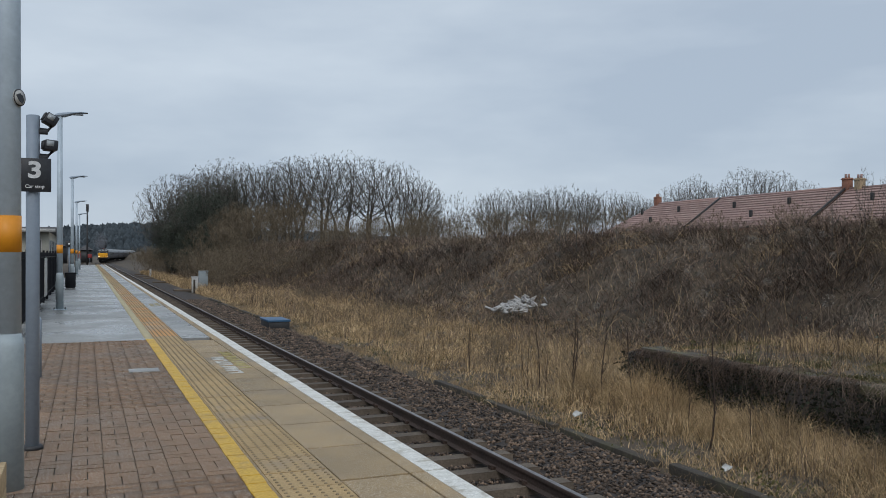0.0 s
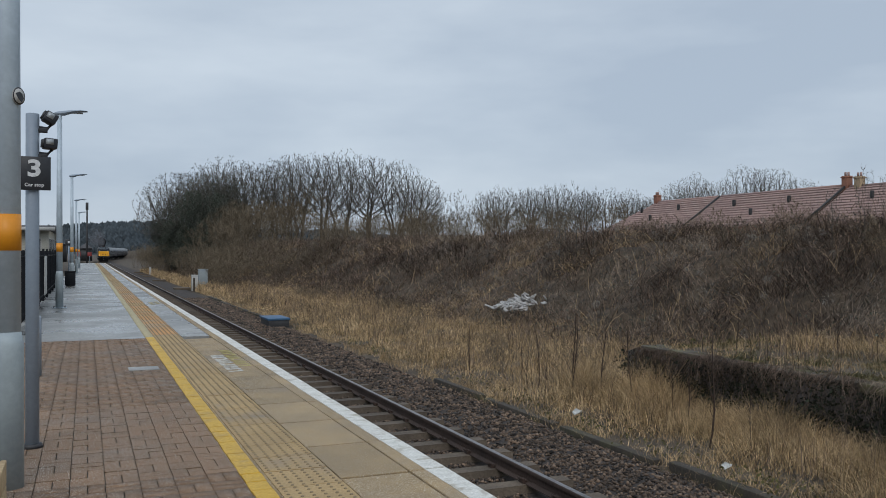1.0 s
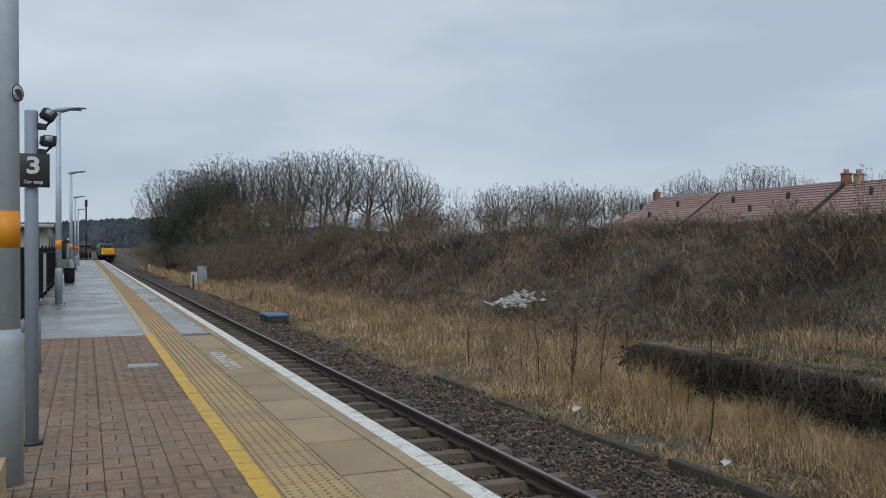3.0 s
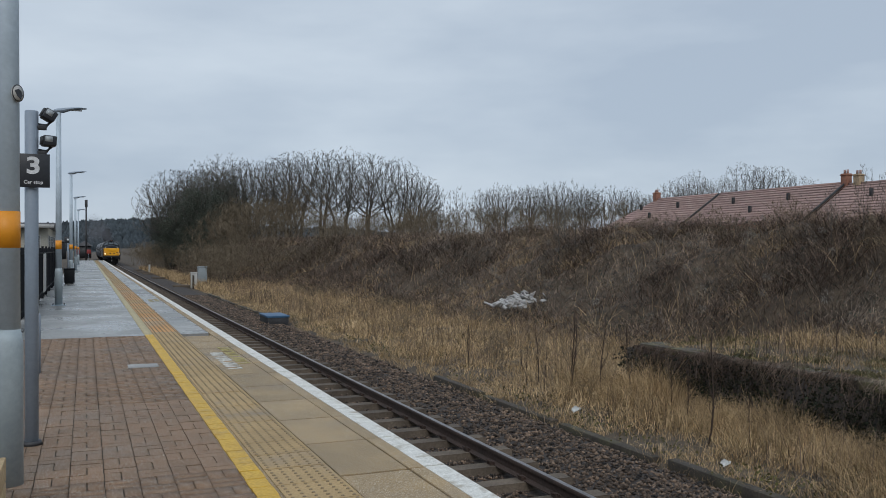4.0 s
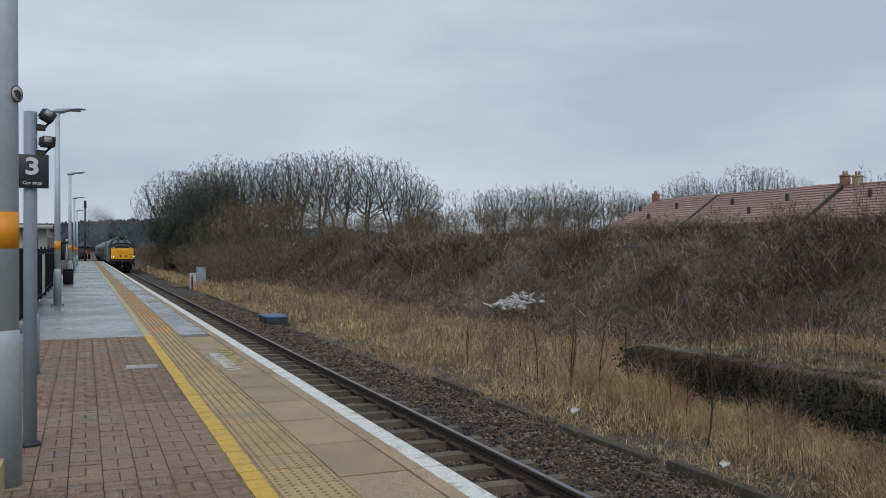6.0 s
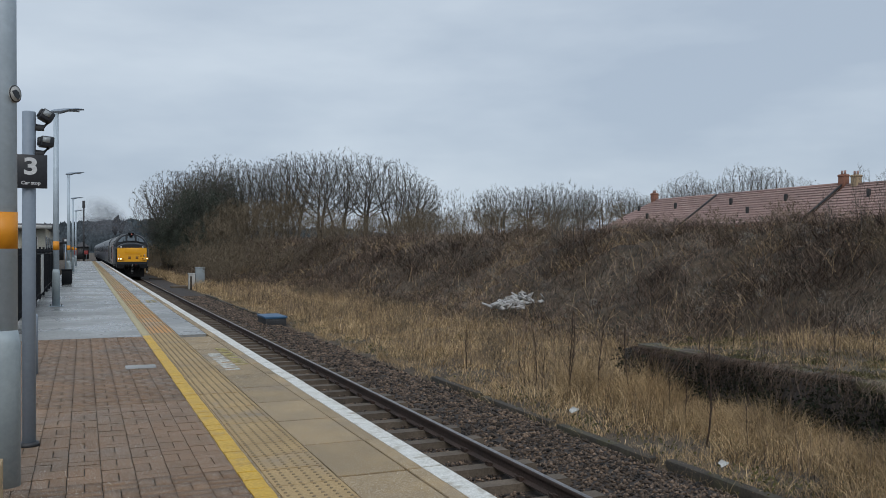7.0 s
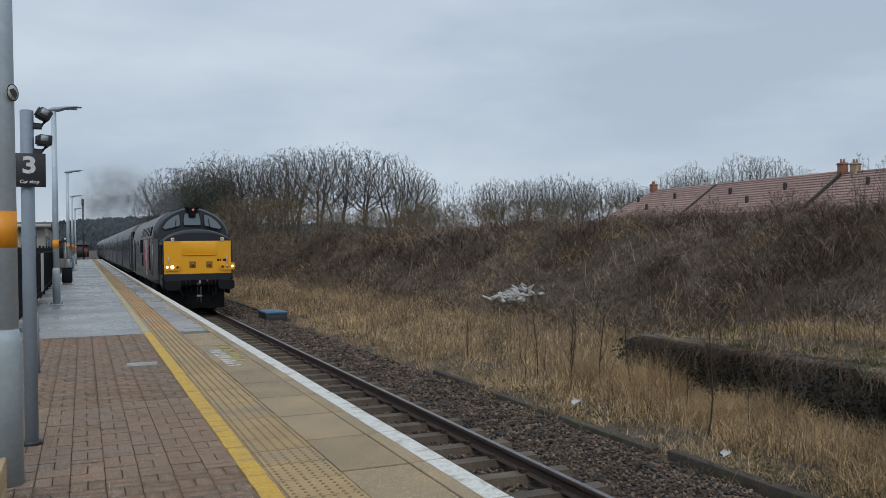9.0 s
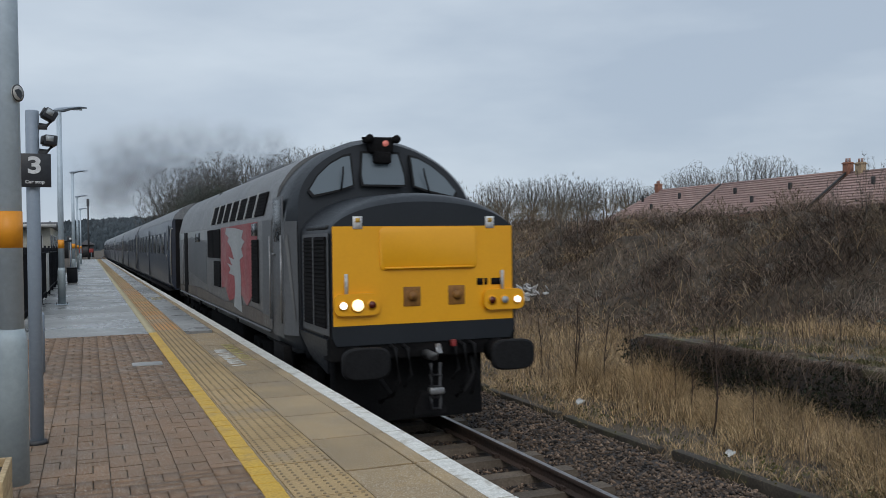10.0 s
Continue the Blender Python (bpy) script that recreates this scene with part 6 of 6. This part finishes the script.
def make_grass():
    rng = np.random.default_rng(33)
    n = 185000
    y = 4.2 + 62 * rng.random(n) ** 1.75
    x = 6.55 + 8.4 * rng.random(n)
    tuft = wave(x, y, 0.55, 5.0) + 0.6 * wave(x, y, 1.9, 6.0)
    edge = smooth01(6.5, 7.4, x)
    keep = (x < 1.3 * y + 2) & (rng.random(n) < (0.55 + 0.45 * edge)) & (x > 6.72) & (tuft + rng.normal(0, 0.6, n) > -0.6)
    keep &= ~((np.abs(x - 9.08) < 0.28) & (y < 10.6) & (rng.random(n) < 0.55))
    keep &= rng.random(n) < 1 - 0.75 * smooth01(12.6, 14.8, x)
    keep &= ~((x > 8.95) & (x < 11.0) & (y < 10.6) & (rng.random(n) < 0.5))
    x, y, tuft = x[keep], y[keep], tuft[keep]
    shelf = (x > 8.85) & (y < 12.5)
    L = (0.31 + 0.22 * np.clip(tuft, -0.6, 1.2)) * rng.uniform(0.45, 1.35, len(x)) * (0.5 + 0.5 * smooth01(6.5, 7.8, x)) * np.where(shelf & (x < 10.6), 0.42, 1.0) * np.where((x > 7.6) & (x < 8.95) & (y < 13), 1.35, 1.0)
    v, q = stems(rng, x, y, L, 0.0042 + 0.00032 * y + rng.uniform(0, 0.004, len(x)), rng.uniform(0.10, 1.2, len(x)), rng.uniform(0.05, 0.9, len(x)))
    tagged(arrays("dead_grass", v, q, "grass"), "long dead straw-coloured grass on the old track bed", "grass", kind="stuff")
    # reddish dead weeds among the grass
    n = 17000
    y = 4.5 + 58 * rng.random(n) ** 1.5
    x = 7.2 + 5.0 * rng.random(n)
    k = (wave(x, y, 0.9, 2.0) > 0.15) & (x < 1.3 * y + 2)
    x, y = x[k], y[k]
    v, q = stems(rng, x, y, rng.uniform(0.4, 0.95, len(x)), 0.0035 + 0.0002 * y, rng.uniform(0.0, 0.45, len(x)), rng.uniform(0.0, 0.3, len(x)))
    tagged(arrays("dead_weeds", v, q, "stem"), "brown dead weeds among the grass", "weeds", kind="stuff")
    # taller growth against the old platform wall
    n = 42000
    y, x = rng.uniform(4.5, 14.2, n), 8.88 - np.abs(rng.normal(0, 0.42, n))
    v, q = stems(rng, x, y, rng.uniform(0.35, 0.85, n) * (0.80 + 0.42 * wave(x, y, 0.7, 1.0)) * (1 + 0.30 * smooth01(9.5, 12.5, y)), np.full(n, 0.0048), rng.uniform(0.1, 0.9, n), rng.uniform(0.05, 0.75, n))
    tagged(arrays("tall_grass", v, q, "grass"), "taller dead grass against the old platform", "grass", kind="stuff")
    # thin grass strip further along the line
    n = 12000
    y, x = rng.uniform(55, 125, n), 6.7 + np.abs(rng.normal(0, 1.1, n))
    v, q = stems(rng, x, y, rng.uniform(0.2, 0.7, n), np.full(n, 0.03), rng.uniform(0.1, 0.8, n), rng.uniform(0.0, 0.6, n))
    tagged(arrays("lineside_grass", v, q, "grass"), "dead grass along the line beyond the platform", "grass", kind="stuff")
    # low green weeds along the ballast and on the old platform
    n = 2600
    i = rng.integers(0, 80, n)
    cy = 5 + 30 * rng.random(80) ** 1.4
    cx = np.where(rng.random(80) < 0.6, 6.75 + 0.35 * rng.random(80), 7.2 + 4.0 * rng.random(80))
    x, y = cx[i] + rng.normal(0, 0.16, n), cy[i] + rng.normal(0, 0.22, n)
    c = np.stack([x, y, ground_z(x, y) + rng.uniform(0.0, 0.16, n)], 1)
    v, f = leaf_shell(rng, n, c, np.full(n, 0.04), 0.022)
    tagged(arrays("green_weeds", v, f, "moss"), "low olive-green weeds along the ballast", "weeds", kind="stuff")
    # weeds creeping into the ballast
    n = 11000
    y = 4.5 + 40 * rng.random(n) ** 1.5
    x = 6.85 - np.abs(rng.normal(0, 0.28, n))
    k = wave(x, y, 0.8, 9.0) > -0.15
    x, y = x[k], y[k]
    v, q = stems(rng, x, y, rng.uniform(0.06, 0.28, len(x)), np.full(len(x), 0.006), rng.uniform(0.2, 0.9, len(x)), rng.uniform(0, 0.5, len(x)))
    tagged(arrays("ballast_weeds", v, q, "grass"), "dry weeds in the edge of the ballast", "grass", kind="stuff")


make_grass()


def make_ivy_edge():
    rng = np.random.default_rng(44)
    n = 15000
    y = 3.5 + 9.7 * rng.random(n) ** 1.15
    z = -0.29 - 0.74 * rng.random(n) ** 1.1 - 0.06 * smooth01(10.4, 12.8, y)
    k = wave(y, z * 2, 0.45, 3.0) + rng.normal(0, 0.45, n) > -0.25
    y, z = y[k], z[k]
    n = len(y)
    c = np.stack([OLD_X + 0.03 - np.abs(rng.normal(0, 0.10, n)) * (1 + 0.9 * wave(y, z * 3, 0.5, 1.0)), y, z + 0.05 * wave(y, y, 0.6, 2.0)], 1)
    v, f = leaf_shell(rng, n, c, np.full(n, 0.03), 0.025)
    tagged(arrays("ivy_curtain", v, f, "ivy_shaded"), "ivy hanging over the old platform edge, shade put into its colour", "ivy", kind="stuff")
    n = 2300
    y = 3.5 + 9.3 * rng.random(n) ** 0.6
    x = np.full(n, OLD_X - 0.02) + rng.normal(0, 0.03, n)
    top = np.stack([x, y, -0.19 - 0.05 * smooth01(10.4, 12.6, y) + 0.05 * wave(y, y, 0.5, 4.0)], 1)
    d = np.stack([-np.abs(rng.normal(0.12, 0.08, n)), rng.normal(0, 0.28, n), -rng.uniform(0.02, 0.60, n)], 1)
    pts = np.stack([top, top + d * 0.4 + np.array([-0.06, 0, 0.03]), top + d], 1)
    tagged(arrays("hanging_stems", *ribbons(pts, rng.uniform(0.004, 0.008, n), rng), "stem"), "dead stems hanging over the old platform edge", "brambles", kind="stuff")


make_ivy_edge()


def make_moss_lip():
    rng = np.random.default_rng(51)
    n = 30000
    y = rng.uniform(3.5, 12.9, n)
    x = OLD_X + 0.10 + 2.1 * rng.random(n)
    k = wave(x, y, 0.55, 2.5) + rng.normal(0, 0.3, n) > 0.15 - 0.45 * smooth01(OLD_X + 0.4, OLD_X + 0.8, x)
    x, y = x[k], y[k]
    n = len(x)
    z = np.where(x < OLD_X + 0.5, -0.215 - 0.05 * smooth01(10.4, 12.6, y), ground_z(x, y) - 0.01)
    p = np.stack([x, y, z + 0.03 * wave(x, y, 0.4, 2.0)], 1)
    a = rng.uniform(0, 2 * math.pi, n)
    L = rng.uniform(0.03, 0.13, n) * (0.7 + 0.6 * np.clip(wave(x, y, 0.5, 1.0), -0.5, 1))
    d = np.stack([np.cos(a) * 0.8 - 0.25, np.sin(a) * 0.8, rng.uniform(0.2, 1.0, n)], 1) * L[:, None]
    pts = np.stack([p, p + d * 0.6, p + d + np.array([-0.02, 0, -0.03])], 1)
    tagged(arrays("moss_lip", *ribbons(pts, np.full(n, 0.012), rng), "moss"), "ragged moss and short grass on the old platform edge", "moss", kind="stuff")


make_moss_lip()

# lone leafless saplings standing in the grass
def make_sapling():
    rng = np.random.default_rng(71)
    t = empty("sapling")
    k = np.linspace(0, 1, 7)
    stem_ = np.stack([0.05 * np.sin(k * 5), 0.04 * np.cos(k * 4) - 0.04, 1.8 * k], 1)
    part("trunk", tubed([tuple(map(float, p)) for p in stem_], [float(0.017 * (1 - 0.8 * f) + 0.003) for f in k], 6), "dark_twig", t)
    n = 16
    f = rng.uniform(0.25, 0.95, n)
    p = np.stack([np.interp(f, k, stem_[:, c]) for c in range(3)], 1)
    a = rng.uniform(0, 2 * math.pi, n)
    L = rng.uniform(0.15, 0.5, n) * (1.15 - f)
    d = np.stack([np.cos(a) * 0.6, np.sin(a) * 0.6, 0.9 + 0 * a], 1) * L[:, None]
    q = p + d
    fork = q - d * 0.5 + rng.normal(0, 0.07, (n, 3)) + np.array([0, 0, 0.1])
    sticks = [prisms(p, q, np.full(n, 0.007), np.full(n, 0.003), 4), prisms(q - d * 0.5, fork, np.full(n, 0.004), np.full(n, 0.002), 4)]
    arrays("crown", *join(sticks), "dark_twig", t)
    return t


sapling = make_sapling()
tagged(sapling, "thin leafless sapling standing in the dead grass", "sapling", group="saplings in the grass")
sap = ((7.97, 14.6, 1.3), (8.04, 13.5, 1.45), (8.19, 13.66, 1.6), (8.18, 12.7, 1.5), (8.37, 12.04, 1.5), (9.4, 11.6, 0.6), (7.71, 9.38, 1.65), (8.47, 11.2, 0.9), (9.4, 10.8, 0.75), (7.9, 14.9, 0.9), (7.75, 13.9, 0.8), (8.1, 15.4, 0.9), (7.6, 17.0, 1.0), (8.2, 18.4, 1.0), (8.3, 10.6, 0.9), (11.8, 9.6, 1.6), (10.9, 10.2, 0.9), (8.1, 9.0, 0.9))
for k, (x, y, h) in enumerate(sap):
    m = pose(x, y, float(ground_z(x, y)) - 0.05, 3 * math.sin(k * 1.9), 3 * math.sin(k * 2.7 + 4), 53 * k)
    t = sapling if k == 0 else copy_thing(sapling, m)
    t.matrix_basis = m
    t.scale = (h / 1.8 * 0.8,) * 2 + (h / 1.8,)


# ---- exhaust smoke: loose clouds of fine soot ----
def make_puff(r):
    """Two crossed soft sheets, one metre in radius before scaling."""
    v, f = [], []
    for k, turn in enumerate((-0.6, 0.6)):
        for a in (2 * math.pi * i / 24 for i in range(24)):
            v.append((math.cos(a) * math.cos(turn), math.cos(a) * math.sin(turn), math.sin(a)))
        f.append([24 * k + i for i in range(24)])
    o = arrays("smoke_puff", v, f, "smoke")
    o.scale = (r, r, r)
    return tagged(o, "thin grey puff of diesel exhaust smoke", "smoke", group="exhaust smoke")


# how far behind the nose, how high over the rail, how far aside, radius
PUFFS = [(make_puff(r), back_, high_, aside_) for back_, high_, aside_, r in ((9.0, 4.3, 0.0, 0.8), (13.0, 4.7, -0.2, 1.2), (19.0, 5.2, -0.5, 1.7), (27.0, 5.7, -1.0, 2.4), (37.0, 6.2, -1.6, 3.2), (50.0, 6.6, -2.4, 4.0))]


# ---- brick paving, last ----
def make_paving():
    """Pavers in basket weave: pairs lying across, then pairs lying along."""
    bm = boxed(0.0012, 0.1988, 0.0028, 0.0972, -0.03, 0.0, 0.0)
    top = [v for v in bm.verts if v.co.z > -0.01]
    for v in top:
        v.co.x += 0.0008 * (1 if v.co.x < 0.1 else -1)
        v.co.y += 0.0012 * (1 if v.co.y < 0.05 else -1)
    me = bpy.data.meshes.new("brick")
    bm.to_mesh(me)
    bm.free()
    me.materials.append(M["paver"])
    co = np.array([v.co[:] for v in me.vertices])
    fc = np.array([p.vertices[:] for p in me.polygons])
    r = random.Random(6)
    far, count = [], 0
    nx, ny = int((LINE_L - BACK_X) / 0.2) + 1, int((SEAM_Y - START_Y) / 0.2)
    for j in range(ny):
        for i in range(nx):
            x, y = LINE_L - 0.2 * (i + 1), START_Y + 0.2 * j + 0.1
            turned = (i + j) % 2
            for k in range(2):
                m = pose(x + (0.1 * (k + 1) if turned else 0), y + (0 if turned else 0.1 * k), r.uniform(-0.003, 0.002), r.uniform(-0.5, 0.5), r.uniform(-0.4, 0.4), 90 * turned)
                if 5.6 < y < 8.4 and x > -0.85 and count < 300:
                    piece("brick", me, platform, m)
                    count += 1
                elif x > BACK_X - 0.01:
                    mm = np.array(m)
                    far.append((co @ mm[:3, :3].T + mm[:3, 3], fc))
    tagged(arrays("brick_paving", *join(far), "paver_far", platform), kind="stuff")


make_paving()


# ---- what moves ----
def train_s(t):
    """How far off the locomotive's nose is at t seconds."""
    return 9.61 + 21.58 * (10 - t) + 0.168 * (10 - t) ** 2


def ride(s, length):
    a, b = line_at(s + 0.12 * length), line_at(s + 0.88 * length)
    turn = math.atan2(-(b.x - a.x), b.y - a.y)
    d = (b - a).normalized()
    return Matrix.Translation(a - d * 0.12 * length) @ Matrix.Rotation(turn, 4, "Z")


def motions():
    times = [0.5 * i for i in range(21)]
    walk(locomotive, [(t, ride(train_s(t), 17.1)) for t in times])
    for k, c in enumerate(coaches):
        walk(c, [(t, ride(train_s(t) + 18.3 + 20.35 * k, 19.6)) for t in times])
    for puff, back_, high_, aside_ in PUFFS:
        rows = []
        for t in times:
            p = line_at(train_s(t) + back_)
            rows.append((t, pose(p.x + aside_, p.y, RAIL_Z + high_, 0, 8 * math.sin(t + back_), 0)))
        walk(puff, rows)


motions()
